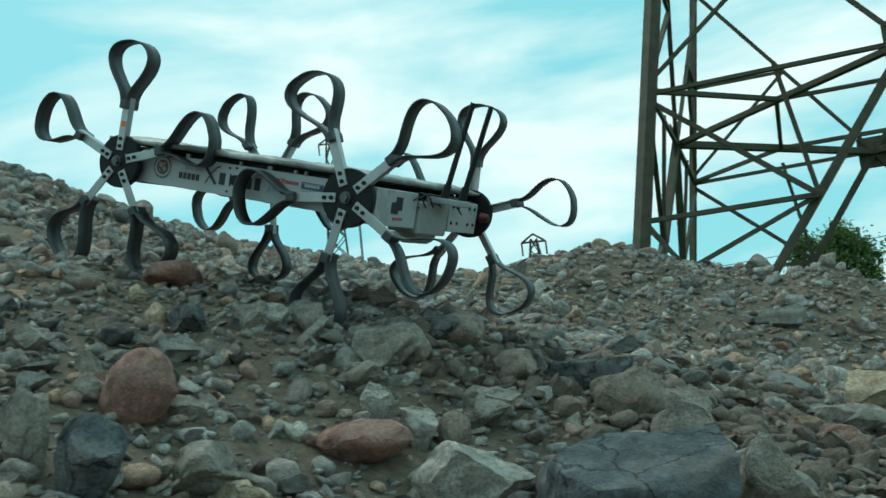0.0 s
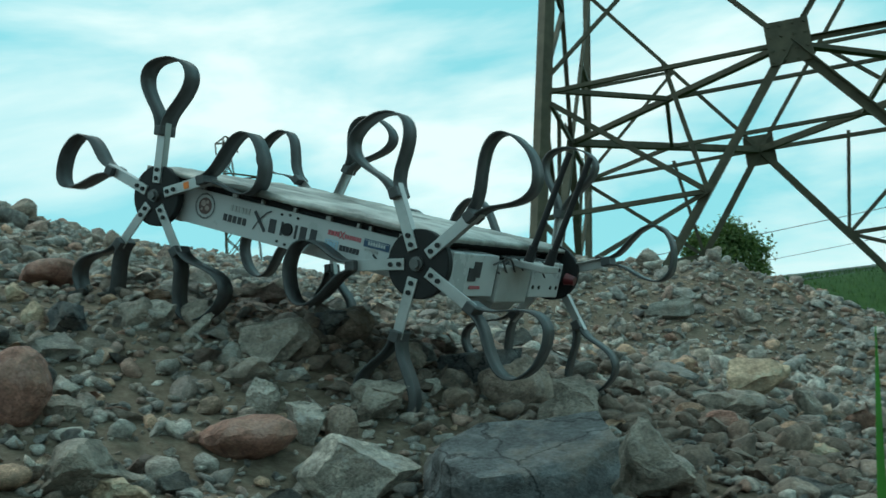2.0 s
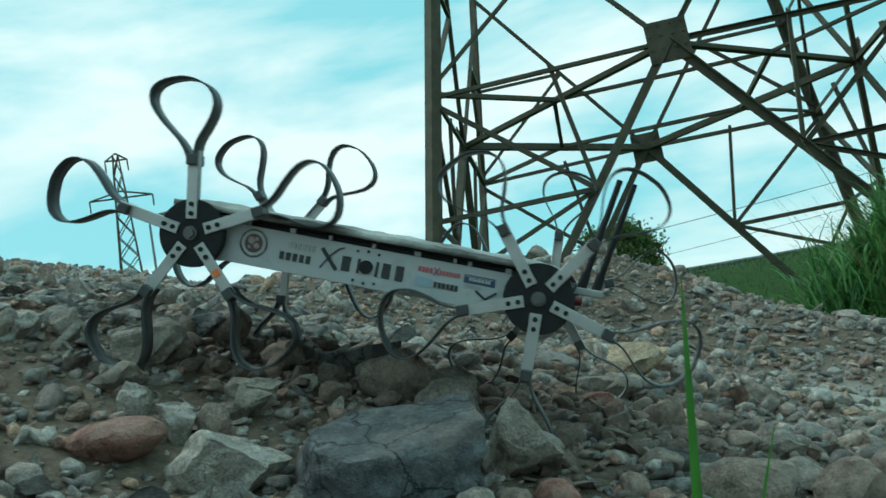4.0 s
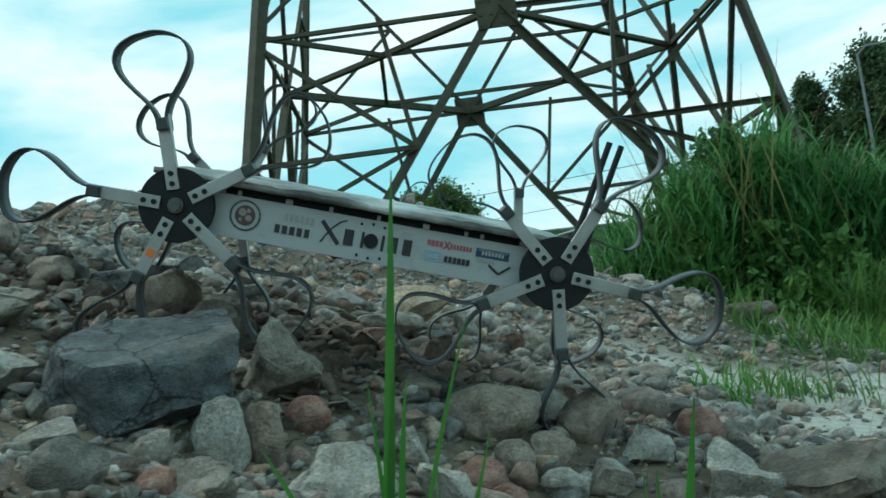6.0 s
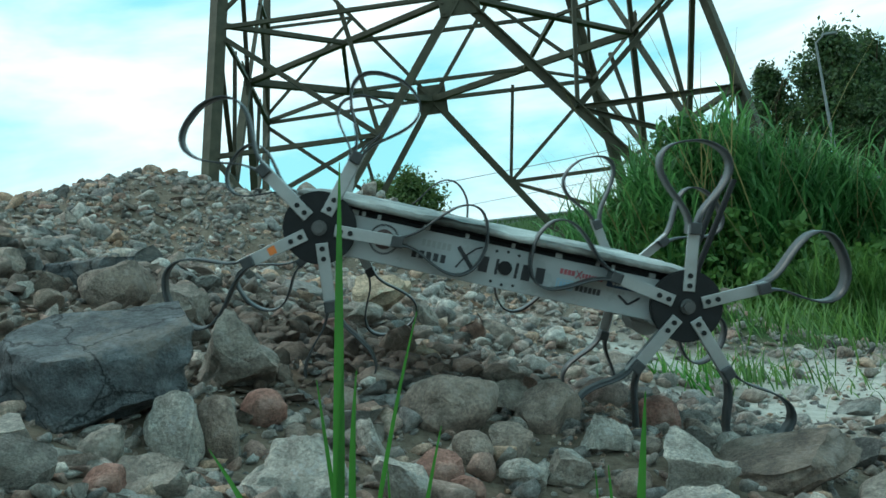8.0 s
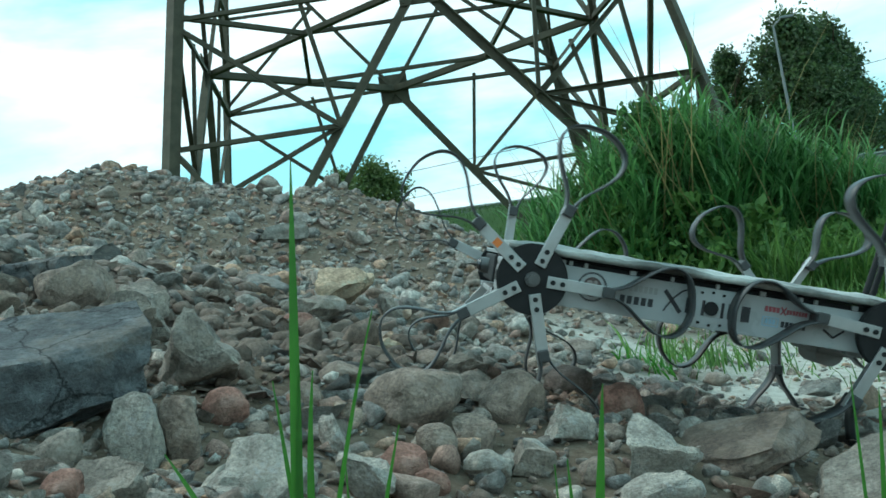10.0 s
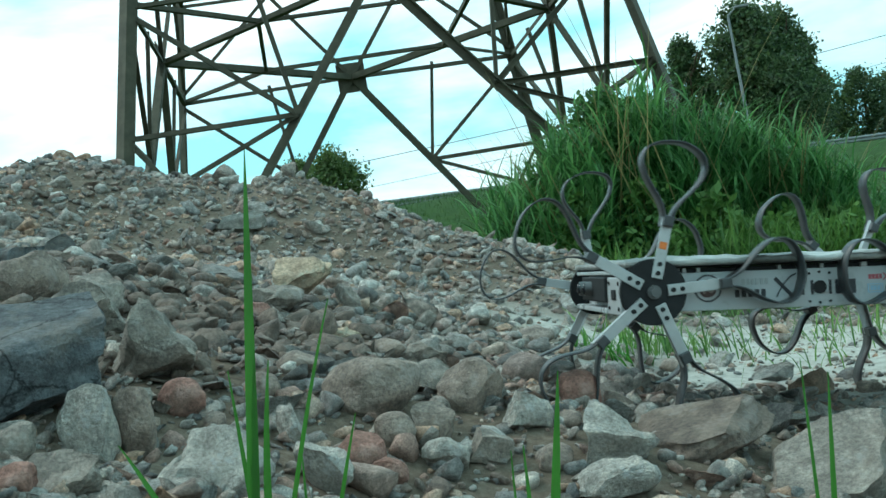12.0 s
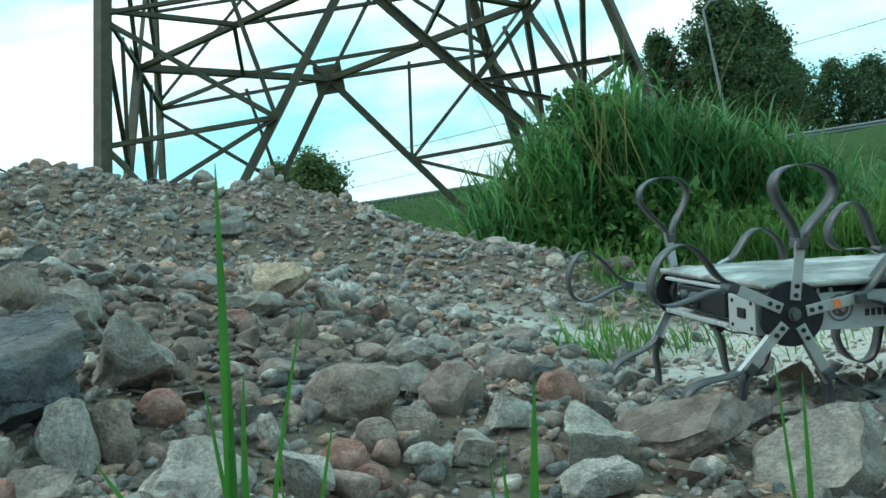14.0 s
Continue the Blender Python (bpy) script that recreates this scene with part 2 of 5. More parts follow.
TREE = leaf_material("tree_leaf", (0.034, 0.064, 0.028), (0.105, 0.165, 0.062), 0.35)
SHRUB = leaf_material("shrub_leaf", (0.030, 0.085, 0.024), (0.090, 0.190, 0.055), 1.5)
BUSH = leaf_material("bush_leaf", (0.055, 0.100, 0.028), (0.150, 0.215, 0.065), 0.6)
ASPHALT = plain("asphalt", (0.055, 0.055, 0.055), 0.9, 0.0, 4.0, 0.2)
CAR_PAINT = plain("car_paint", (0.11, 0.13, 0.15), 0.25, 0.3, 2.0, 0.1)
GALV = plain("galvanised_steel", (0.22, 0.225, 0.225), 0.55, 0.4, 3.0, 0.15)


# ---- building helpers ----
def finish(name, bm, mat, smooth=False):
    me = bpy.data.meshes.new(name)
    bm.to_mesh(me)
    bm.free()
    me.materials.append(mat)
    if smooth:
        me.polygons.foreach_set("use_smooth", [True] * len(me.polygons))
    return me


def part(name, bm, mat, parent, label="", smooth=False):
    """One mesh object under a thing or a part; bm may be a ready mesh."""
    me = bm if isinstance(bm, bpy.types.Mesh) else finish(name, bm, mat, smooth)
    ob = new(name, me)
    ob.parent = parent
    return tagged(ob, label)


def thing(name, label, category, group="", kind=""):
    return tagged(new(name), label, category, group, kind)


def box(bm, lo, hi, m=None, bevel=0.0):
    g = bmesh.ops.create_cube(bm, size=1)["verts"]
    for v in g:
        v.co = Vector([lo[i] + (v.co[i] + 0.5) * (hi[i] - lo[i]) for i in range(3)])
    if bevel:
        es = list({e for v in g for e in v.link_edges})
        g = list({v for f in bmesh.ops.bevel(bm, geom=es, offset=bevel, segments=2, affect="EDGES", profile=0.5)["faces"] for v in f.verts} | {v for v in g if v.is_valid})
    if m:
        bmesh.ops.transform(bm, matrix=m, verts=g)
    return g


def rod(bm, a, b, r0, r1=None, seg=10):
    a, b = Vector(a), Vector(b)
    m = Matrix.Translation((a + b) / 2) @ (b - a).to_track_quat("Z", "Y").to_matrix().to_4x4()
    return bmesh.ops.create_cone(bm, cap_ends=True, segments=seg, radius1=r0, radius2=r0 if r1 is None else r1, depth=(b - a).length, matrix=m)["verts"]


def angle_bar(bm, a, b, wide, thick, up=(0, 0, 1)):
    """A rolled steel angle from a to b."""
    a, b = Vector(a), Vector(b)
    d = (b - a).normalized()
    s = d.cross(Vector(up))
    s = s.normalized() if s.length > 1e-4 else Vector((1, 0, 0))
    n = s.cross(d)
    pts = [(0, 0), (wide, 0), (wide, thick), (thick, thick), (thick, wide), (0, wide)]
    ring = [[bm.verts.new(p + s * (u - wide / 2) + n * (v - wide / 2)) for u, v in pts] for p in (a, b)]
    for i in range(6):
        j = (i + 1) % 6
        bm.faces.new((ring[0][i], ring[0][j], ring[1][j], ring[1][i]))
    bm.faces.new(ring[0][::-1])
    bm.faces.new(ring[1])


def joined(name, verts, faces, mat, smooth=False):
    me = bpy.data.meshes.new(name)
    me.vertices.add(len(verts))
    me.vertices.foreach_set("co", np.ascontiguousarray(verts, np.float32).ravel())
    k = faces.shape[1]
    me.loops.add(faces.size)
    me.loops.foreach_set("vertex_index", np.ascontiguousarray(faces, np.int32).ravel())
    me.polygons.add(len(faces))
    me.polygons.foreach_set("loop_start", np.arange(0, faces.size, k, dtype=np.int32))
    me.update(calc_edges=True)
    me.materials.append(mat)
    if smooth:
        me.polygons.foreach_set("use_smooth", [True] * len(me.polygons))
    return me


rng = np.random.default_rng(7)


# ---- ground ----
def smooth(a, b, v):
    t = np.clip((v - a) / (b - a), 0, 1)
    return t * t * (3 - 2 * t)


def lump(x, y, cx, cy, rx, ry):
    return np.exp(-((x - cx) / rx) ** 2 - ((y - cy) / ry) ** 2)


def ground(x, y):
    """Height of the ground: a gravel slope that falls to the right, a heap behind it, a field and a road bank beyond."""
    x, y = np.asarray(x, float), np.asarray(y, float)
    near = 0.16 - 0.385 * x
    low = -0.03 - 0.02 * (x - 0.5)
    k = 0.09
    h = low + k * np.logaddexp(0, (near - low) / k)
    h = np.minimum(h, 1.6)
    h = h - 0.075 * (1 - smooth(0.8, 1.35, y)) + 0.06 * lump(x, y, -1.2, 1.5, 0.4, 0.5) + 0.14 * lump(x, y, -3.4, 2.5, 0.7, 0.8) - 0.03 * lump(x, y, -0.05, 0.9, 0.25, 0.4)
    ridge = 0.47 * lump(x, y, -0.55, 4.75, 1.25, 0.95) + 0.20 * lump(x, y, -1.7, 4.6, 0.45, 0.8) + 0.05 * lump(x, y, -0.6, 4.6, 0.14, 0.3)
    ridge += 0.05 * lump(x, y, -0.32, 4.7, 0.32, 0.5) + 0.18 * lump(x, y, 0.5, 4.1, 0.5, 0.7) + 0.09 * lump(x, y, -0.4, 2.6, 0.7, 0.7)
    h = h + ridge
    h = h + 0.012 * np.sin(9 * x + 3 * np.sin(4 * y)) * np.sin(8 * y + 2 * np.sin(5 * x)) + 0.02 * np.sin(2.7 * x + 1) * np.sin(2.3 * y)
    back = smooth(5.2, 9.0, y)
    h = h * (1 - back) + back * (-0.4 + 0.02 * np.sin(x * 0.7) * np.sin(y * 0.5))
    along = y - 0.49 * x
    bank = smooth(20.0, 39.0, along)
    return h + bank * 3.95 * smooth(6, 9, y)


def graded(lo, hi, step, far, grow=1.16):
    mid = list(np.arange(lo, hi + 1e-6, step))
    a, s = [], step
    v = lo
    while v > -far:
        s *= grow
        v -= s
        a.append(v)
    b, s, v = [], step, hi
    while v < far:
        s *= grow
        v += s
        b.append(v)
    return np.array(a[::-1] + mid + b)


def cover(x, y):
    """How much pale sand and how much grass lies at a place."""
    wob = 0.12 * np.sin(5 * x + 2 * np.sin(3 * y)) + 0.08 * np.sin(11 * y + 4 * x)
    sand = smooth(0.25, 0.6, x + 0.3 * (y - 2.2) + wob) * smooth(1.72, 1.95, y + 0.25 * x - 0.1 + wob * 0.5) * (1 - smooth(3.0, 3.6, y - 0.15 * x + wob))
    turf = np.maximum(smooth(4.3, 5.3, y + 0.9 * (x - 1.0) + wob) * smooth(0.2, 0.7, x), smooth(6.0, 7.5, y))
    turf = np.maximum(turf, smooth(3.25, 3.9, y - 0.12 * x + 1.5 * wob) * smooth(0.55, 0.95, x + wob))
    return np.clip(sand, 0, 1) * (1 - turf), turf


def damp_shaded(x, y):
    """The dug-up, damp and brown patch on the slope, with the rover's shade painted in."""
    return np.clip(1.8 * lump(x, y, -0.49, 1.68, 0.45, 0.48) - 0.25 + 0.2 * np.sin(9 * x + 7 * y) * np.sin(8 * y - 5 * x), 0, 1)


def make_ground():
    xs, ys = graded(-3.6, 2.2, 0.03, 3200), graded(0.1, 5.4, 0.03, 3200)
    X, Y = np.meshgrid(xs, ys)
    Z = ground(X, Y)
    n, k = len(xs), len(ys)
    i = np.arange(n * k).reshape(k, n)
    f = np.stack([i[:-1, :-1], i[:-1, 1:], i[1:, 1:], i[1:, :-1]], -1).reshape(-1, 4)
    me = joined("ground", np.stack([X, Y, Z], -1).reshape(-1, 3), f, SOIL, True)
    s, g = cover(X, Y)
    c = np.stack([s, g, damp_shaded(X, Y), np.ones_like(s)], -1).reshape(-1)
    at = me.color_attributes.new("cover", "FLOAT_COLOR", "POINT")
    at.data.foreach_set("color", c.astype(np.float32))
    return tagged(new("ground", me), "brown stony soil with pale sand and rough grass", "ground", kind="structure")


GROUND = make_ground()


# ---- stones ----
def stone_bm(seed, sub=2, rough=0.18, cuts=5, keep=0.72, grain=2.0):
    """A stone about one unit across: a ball dented by noise and cut by a few planes."""
    r = random.Random(seed)
    bm = bmesh.new()
    bmesh.ops.create_icosphere(bm, subdivisions=sub, radius=0.5)
    off = Vector((r.uniform(-50, 50), r.uniform(-50, 50), r.uniform(-50, 50)))
    planes = []
    for _ in range(cuts):
        d = Vector((r.gauss(0, 1), r.gauss(0, 1), r.gauss(0, 1))).normalized()
        planes.append((d, 0.5 * r.uniform(keep, keep + 0.40)))
    for v in bm.verts:
        p = v.co.copy()
        for d, h in planes:
            e = p.dot(d) - h
            if e > 0:
                p -= d * e
        p += p.normalized() * rough * 0.5 * noise.fractal(v.co * grain + off, 0.9, 2.0, 3)
        v.co = p
    for i in range(3):
        lo, hi = min(v.co[i] for v in bm.verts), max(v.co[i] for v in bm.verts)
        for v in bm.verts:
            v.co[i] = (v.co[i] - (lo + hi) / 2) / (hi - lo)
    return bm


def scatter(name, pts, sizes, templates, mat, label, seed):
    """Many stones joined into one stuff mesh; templates are (verts, faces) of triangles."""
    r = np.random.default_rng(seed)
    n = len(pts)
    pick = r.integers(0, len(templates), n)
    V, F, base = [], [], 0
    for k, (tv, tf) in enumerate(templates):
        idx = np.where(pick == k)[0]
        m = len(idx)
        if not m:
            continue
        s = sizes[idx, None] * np.stack([r.uniform(0.85, 1.35, m), r.uniform(0.7, 1.05, m), r.uniform(0.45, 0.85, m)], -1)
        a, b, c = r.uniform(0, 6.28, m), r.normal(0, 0.35, m), r.normal(0, 0.35, m)
        ca, sa, cb, sb, cc, sc = np.cos(a), np.sin(a), np.cos(b), np.sin(b), np.cos(c), np.sin(c)
        R = np.empty((m, 3, 3))
        R[:, 0] = np.stack([ca * cb, ca * sb * sc - sa * cc, ca * sb * cc + sa * sc], -1)
        R[:, 1] = np.stack([sa * cb, sa * sb * sc + ca * cc, sa * sb * cc - ca * sc], -1)
        R[:, 2] = np.stack([-sb, cb * sc, cb * cc], -1)
        P = np.einsum("mij,mvj->mvi", R, tv[None] * s[:, None, :]) + pts[idx][:, None, :]
        V.append(P.reshape(-1, 3))
        F.append((tf[None] + (base + np.arange(m) * len(tv))[:, None, None]).reshape(-1, 3))
        base += m * len(tv)
    me = joined(name, np.concatenate(V), np.concatenate(F), mat)
    return tagged(new(name, me), label, "gravel", kind="stuff")


def template(seed, sub, **kw):
    bm = stone_bm(seed, sub, **kw)
    bmesh.ops.triangulate(bm, faces=bm.faces[:])
    bm.verts.index_update()
    out = np.array([v.co[:] for v in bm.verts]), np.array([[v.index for v in f.verts] for f in bm.faces])
    bm.free()
    return out


def sprinkle(n, xr, yr, lo, hi, power, seed, sink=0.1, mask=None):
    r = np.random.default_rng(seed)
    x, y = r.uniform(*xr, n), r.uniform(*yr, n)
    s = lo * (1 - r.random(n) * (1 - (lo / hi) ** power)) ** (-1 / power)
    keep = r.random(n) < mask(x, y) if mask else np.ones(n, bool)
    x, y, s = x[keep], y[keep], s[keep]
    return np.stack([x, y, ground(x, y) + s * (0.5 - 0.5 * r.random(len(x)) * 0.6 - sink - 0.12)], -1), s


def stony(x, y):
    s, g = cover(x, y)
    return np.clip(1 - 0.93 * s - 0.97 * g, 0, 1) * (1 - 0.75 * damp_shaded(x, y))


def patchy(x, y):
    bare = 0.5 + 0.5 * np.sin(3.1 * x + 1.7 * np.sin(2.2 * y)) * np.sin(2.7 * y + 1.1 + 1.5 * np.sin(1.9 * x))
    return stony(x, y) * (0.45 + 0.55 * bare)


SMALL = [template(100 + i, 2, rough=0.07, cuts=8, keep=0.16) for i in range(14)]
TINY = [template(100 + i, 1, rough=0.12, cuts=8, keep=0.25) for i in range(14)]
ROUNDED = [template(200 + i, 2, rough=0.08, cuts=8, keep=0.15 if i % 3 else 0.45) for i in range(18)]
p, s = sprinkle(25000, (-3.4, 1.6), (1.9, 5.4), 0.011, 0.048, 1.4, 1, mask=stony)
scatter("heap_gravel", p, s, SMALL[:7] + TINY, GRAVEL, "grey and brown gravel heaped on the slope", 1)
p, s = sprinkle(2900, (-3.4, 1.4), (1.7, 5.3), 0.034, 0.095, 2.3, 2, mask=stony)
scatter("heap_stones", p, s, ROUNDED, GRAVEL, "mixed grey, pink and brown stones on the heap", 2)
p, s = sprinkle(26000, (-2.1, 1.3), (0.25, 2.2), 0.006, 0.022, 1.3, 3, mask=patchy)
scatter("fine_gravel", p, s, TINY, GRAVEL, "fine grey gravel between the stones", 3)
p, s = sprinkle(8600, (-2.1, 1.2), (0.25, 2.1), 0.016, 0.048, 1.6, 4, mask=patchy)
scatter("pebbles", p, s, ROUNDED, GRAVEL, "rounded grey and reddish pebbles in the soil", 4)

p, s = sprinkle(2600, (-1.0, 0.1), (1.0, 2.2), 0.014, 0.062, 1.3, 5, mask=damp_shaded)
scatter("damp_rubble", p, s, ROUNDED, DAMP_STONE, "damp brown rubble dug out of the slope", 5)
p, s = sprinkle(2200, (0.3, 3.0), (1.9, 3.9), 0.006, 0.030, 1.3, 6, mask=lambda x, y: 0.9 * cover(x, y)[0])
scatter("sand_pebbles", p, s, TINY, GRAVEL, "small pebbles lying in the pale sand", 6)
p, s = sprinkle(15000, (-4.6, 4.6), (-4.0, 3.4), 0.010, 0.050, 1.5, 7, mask=lambda x, y: stony(x, y) * ((y < 0.28) | (x > 1.25) | (x < -2.0)) * smooth(4.6, 2.2, np.hypot(x, y + 0.3)))
scatter("slope_gravel", p, s, TINY, GRAVEL, "grey gravel lying about on the soil", 7)


BIG = []


def block_bm(seed):
    """A broken slab: a box with skewed, chipped and layered faces, one unit across."""
    r = random.Random(seed)
    bm = bmesh.new()
    bmesh.ops.create_cube(bm, size=1)
    bmesh.ops.subdivide_edges(bm, edges=bm.edges[:], cuts=21, use_grid_fill=True)
    off = Vector((r.uniform(-9, 9), r.uniform(-9, 9), r.uniform(-9, 9)))
    planes = [(Vector((r.gauss(0, 1), r.gauss(0, 1), r.gauss(0, 0.6))).normalized(), r.uniform(0.46, 0.62)) for _ in range(8)]
    kx, ky = r.uniform(-0.2, 0.2), r.uniform(-0.15, 0.15)
    for v in bm.verts:
        c = v.co.copy()
        c.x += kx * c.z + 0.12 * c.y
        c.y += ky * c.z
        for d, h in planes:
            e = c.dot(d) - h
            if e > 0:
                c -= d * e
        ledge = 0.035 * math.floor(4.5 * (c.z + 0.04 * noise.noise(c * 3 + off)) + 0.3) / 4.5
        c.x *= 1 - ledge
        c.y *= 1 - ledge
        c += Vector((noise.noise(c * 4 + off), noise.noise(c * 4 + off * 2), 0.6 * noise.noise(c * 3 - off))) * 0.05
        v.co = c
    return bm


def rock(x, y, size, seed, mat, label, turn=0, tilt=(0, 0), sink=0.25, rough=0.16, cuts=6, keep=0.62, block=False, name="rock"):
    """One rock that lies in the soil; size: its three widths in metres."""
    if block:
        bm = block_bm(seed)
    else:
        bm = stone_bm(seed, 4 if max(size) > 0.06 else 3, rough, cuts, keep, 1.7)
    for v in bm.verts:
        q = v.co * 6
        v.co += v.co.normalized() * (0.4 if block else 1.0) * (0.030 * noise.fractal(q, 0.8, 2.1, 4) + 0.030 * noise.noise(v.co * 2.3 + Vector((seed, 0, 0))))
        v.co = Vector((v.co.x * size[0], v.co.y * size[1], v.co.z * size[2]))
    bmesh.ops.transform(bm, matrix=pose(0, 0, 0, tilt[0], tilt[1], turn), verts=bm.verts)
    low = min(v.co.z for v in bm.verts)
    high = max(v.co.z for v in bm.verts)
    me = finish(name, bm, mat, True)
    me.set_sharp_from_angle(angle=radians(24))
    ob = new(name, me)
    BIG.append((x, y, max(size[0], size[1])))
    ob.location = (x, y, float(ground(x, y)) - low - sink * (high - low))
    return tagged(ob, label, "rock", "loose rocks on the slope")


rock(-0.482, 0.980, (0.211, 0.195, 0.092), 501, SLATE, "big dark cracked slate block on the slope", 25, (22, -1), 0.2, 0.2, 12, 0.4, True)
rock(-0.375, 1.164, (0.148, 0.100, 0.120), 502, GREY_STONE, "angular grey rock with a pale broken edge", -6, (5, -1), 0.2, 0.2, 12, 0.4)
rock(-0.373, 0.908, (0.074, 0.055, 0.088), 503, WHITE_STONE, "angular chalky white rock", -13, (3, 0), 0.2, 0.2, 12, 0.4)
rock(-0.331, 0.932, (0.051, 0.033, 0.090), 504, BROWN_STONE, "pointed brown rock standing on edge", -24, (2, 3), 0.2, 0.13, 5, 0.6)
rock(-0.229, 0.833, (0.112, 0.094, 0.085), 505, WHITE_STONE, "big pale rough rock half in the soil", 10, (-8, 8), 0.2, 0.2, 12, 0.4)
rock(-0.310, 1.051, (0.060, 0.043, 0.051), 506, RED_STONE, "rounded reddish brown rock", -6, (-1, -3), 0.2, 0.13, 5, 0.6)
rock(-0.356, 1.019, (0.056, 0.040, 0.040), 507, GREY_STONE, "rounded grey rock lying in the soil", -13, (2, -0), 0.2, 0.2, 12, 0.4)
rock(-0.101, 1.186, (0.133, 0.112, 0.087), 508, BROWN_STONE, "smooth brown boulder with a rounded top", -14, (7, -6), 0.2, 0.13, 5, 0.6)
rock(-0.030, 1.350, (0.100, 0.073, 0.053), 509, GREY_STONE, "flat grey rock lying in the soil", 22, (2, 2), 0.2, 0.2, 12, 0.4)
rock(0.026, 1.271, (0.094, 0.074, 0.083), 510, BROWN_STONE, "smooth brown-grey rounded rock", -3, (-5, -1), 0.2, 0.13, 5, 0.6)
rock(0.190, 1.082, (0.091, 0.079, 0.095), 511, WHITE_STONE, "angular pale rock with brown stains", -3, (-4, 6), 0.2, 0.2, 12, 0.4)
rock(0.186, 1.402, (0.068, 0.047, 0.074), 512, RED_STONE, "rust red angular rock", 23, (-7, -4), 0.2, 0.13, 5, 0.6)
rock(-0.139, 0.923, (0.066, 0.049, 0.070), 513, WHITE_STONE, "speckled white rock lying in the soil", -12, (0, -2), 0.2, 0.2, 12, 0.4)
rock(-0.107, 0.999, (0.057, 0.046, 0.057), 514, RED_STONE, "dull red rounded rock", 15, (-5, -2), 0.2, 0.13, 5, 0.6)
rock(-0.073, 1.087, (0.053, 0.042, 0.049), 515, BROWN_STONE, "small brown rock lying in the soil", -20, (7, 7), 0.2, 0.13, 5, 0.6)
rock(-0.027, 1.132, (0.055, 0.036, 0.060), 516, BROWN_STONE, "rusty brown rock lying in the soil", 8, (-8, -1), 0.2, 0.2, 12, 0.4)
rock(-0.315, 2.235, (0.150, 0.120, 0.125), 517, TAN_STONE, "tan and rust limestone rock on the heap", -6, (-4, -6), 0.15, 0.30, 14, 0.34)
rock(-0.366, 1.988, (0.116, 0.081, 0.059), 518, GREY_STONE, "flat grey rock on the heap", 21, (-1, 4), 0.2, 0.2, 12, 0.4)
rock(-0.217, 2.241, (0.073, 0.050, 0.085), 519, GREY_STONE, "rounded grey rock on the heap", -24, (0, -1), 0.2, 0.2, 12, 0.4)
rock(-0.927, 4.600, (0.14, 0.1, 0.11), 520, GREY_STONE, "pale grey rock on top of the heap", -5, (-6, -3), 0.12, 0.2, 12, 0.4)
rock(-0.607, 1.383, (0.110, 0.091, 0.085), 521, BROWN_STONE, "big brown rock lying in the soil", -12, (-0, -7), 0.2, 0.13, 5, 0.6)
rock(-0.563, 1.561, (0.098, 0.064, 0.082), 522, GREY_STONE, "light grey angular rock", 8, (8, -5), 0.2, 0.2, 12, 0.4)
rock(0.293, 1.168, (0.150, 0.130, 0.040), 523, DAMP_STONE, "flat dark brown rock under the wheels", -25, (14, -3), 0.35, 0.13, 5, 0.6, True)
rock(0.435, 1.094, (0.158, 0.146, 0.089), 524, GREY_STONE, "big pale grey flat-faced rock", -20, (28, -2), 0.48, 0.2, 12, 0.4, True)
rock(0.171, 0.999, (0.088, 0.073, 0.047), 525, WHITE_STONE, "pale purplish rock lying in the soil", -23, (-8, -7), 0.2, 0.2, 12, 0.4)
rock(-0.321, 0.704, (0.069, 0.050, 0.047), 526, GREY_STONE, "rounded blue-grey rock lying in the soil", -23, (-6, 6), 0.2, 0.2, 12, 0.4)
rock(-0.354, 0.675, (0.037, 0.029, 0.032), 527, RED_STONE, "pinkish rock lying in the soil", -1, (-3, 0), 0.2, 0.13, 5, 0.6)
rock(-0.415, 0.827, (0.050, 0.042, 0.049), 528, GREY_STONE, "grey rock lying in the soil", -12, (2, -5), 0.2, 0.2, 12, 0.4)
rock(-0.229, 1.136, (0.040, 0.027, 0.042), 529, BROWN_STONE, "small brown rock lying in the soil", -6, (7, -4), 0.2, 0.13, 5, 0.6)
rock(-0.203, 1.264, (0.060, 0.048, 0.041), 530, BROWN_STONE, "flat brown rock lying in the soil", -18, (7, 1), 0.2, 0.13, 5, 0.6)
rock(-0.197, 1.740, (0.092, 0.077, 0.041), 531, TAN_STONE, "flat tan rock lying in the soil", 22, (-0, 5), 0.2, 0.2, 12, 0.4)
rock(-0.122, 1.693, (0.109, 0.075, 0.045), 532, BROWN_STONE, "flat dark brown rock", -21, (-8, 6), 0.2, 0.13, 5, 0.6)
rock(-0.048, 1.682, (0.095, 0.074, 0.058), 533, GREY_STONE, "rounded grey rock lying in the soil", 7, (6, -3), 0.2, 0.2, 12, 0.4)
rock(0.090, 1.197, (0.073, 0.056, 0.055), 534, WHITE_STONE, "light grey rock lying in the soil", 20, (-6, 7), 0.2, 0.2, 12, 0.4)
rock(0.036, 1.089, (0.059, 0.051, 0.053), 535, GREY_STONE, "grey rock lying in the soil", -13, (-4, 2), 0.2, 0.2, 12, 0.4)
rock(-0.184, 1.026, (0.042, 0.029, 0.061), 536, WHITE_STONE, "pale upright rock lying in the soil", -20, (-6, 5), 0.2, 0.2, 12, 0.4)
rock(0.109, 1.066, (0.043, 0.032, 0.033), 537, BROWN_STONE, "small brown rock lying in the soil", 18, (-3, 0), 0.2, 0.13, 5, 0.6)
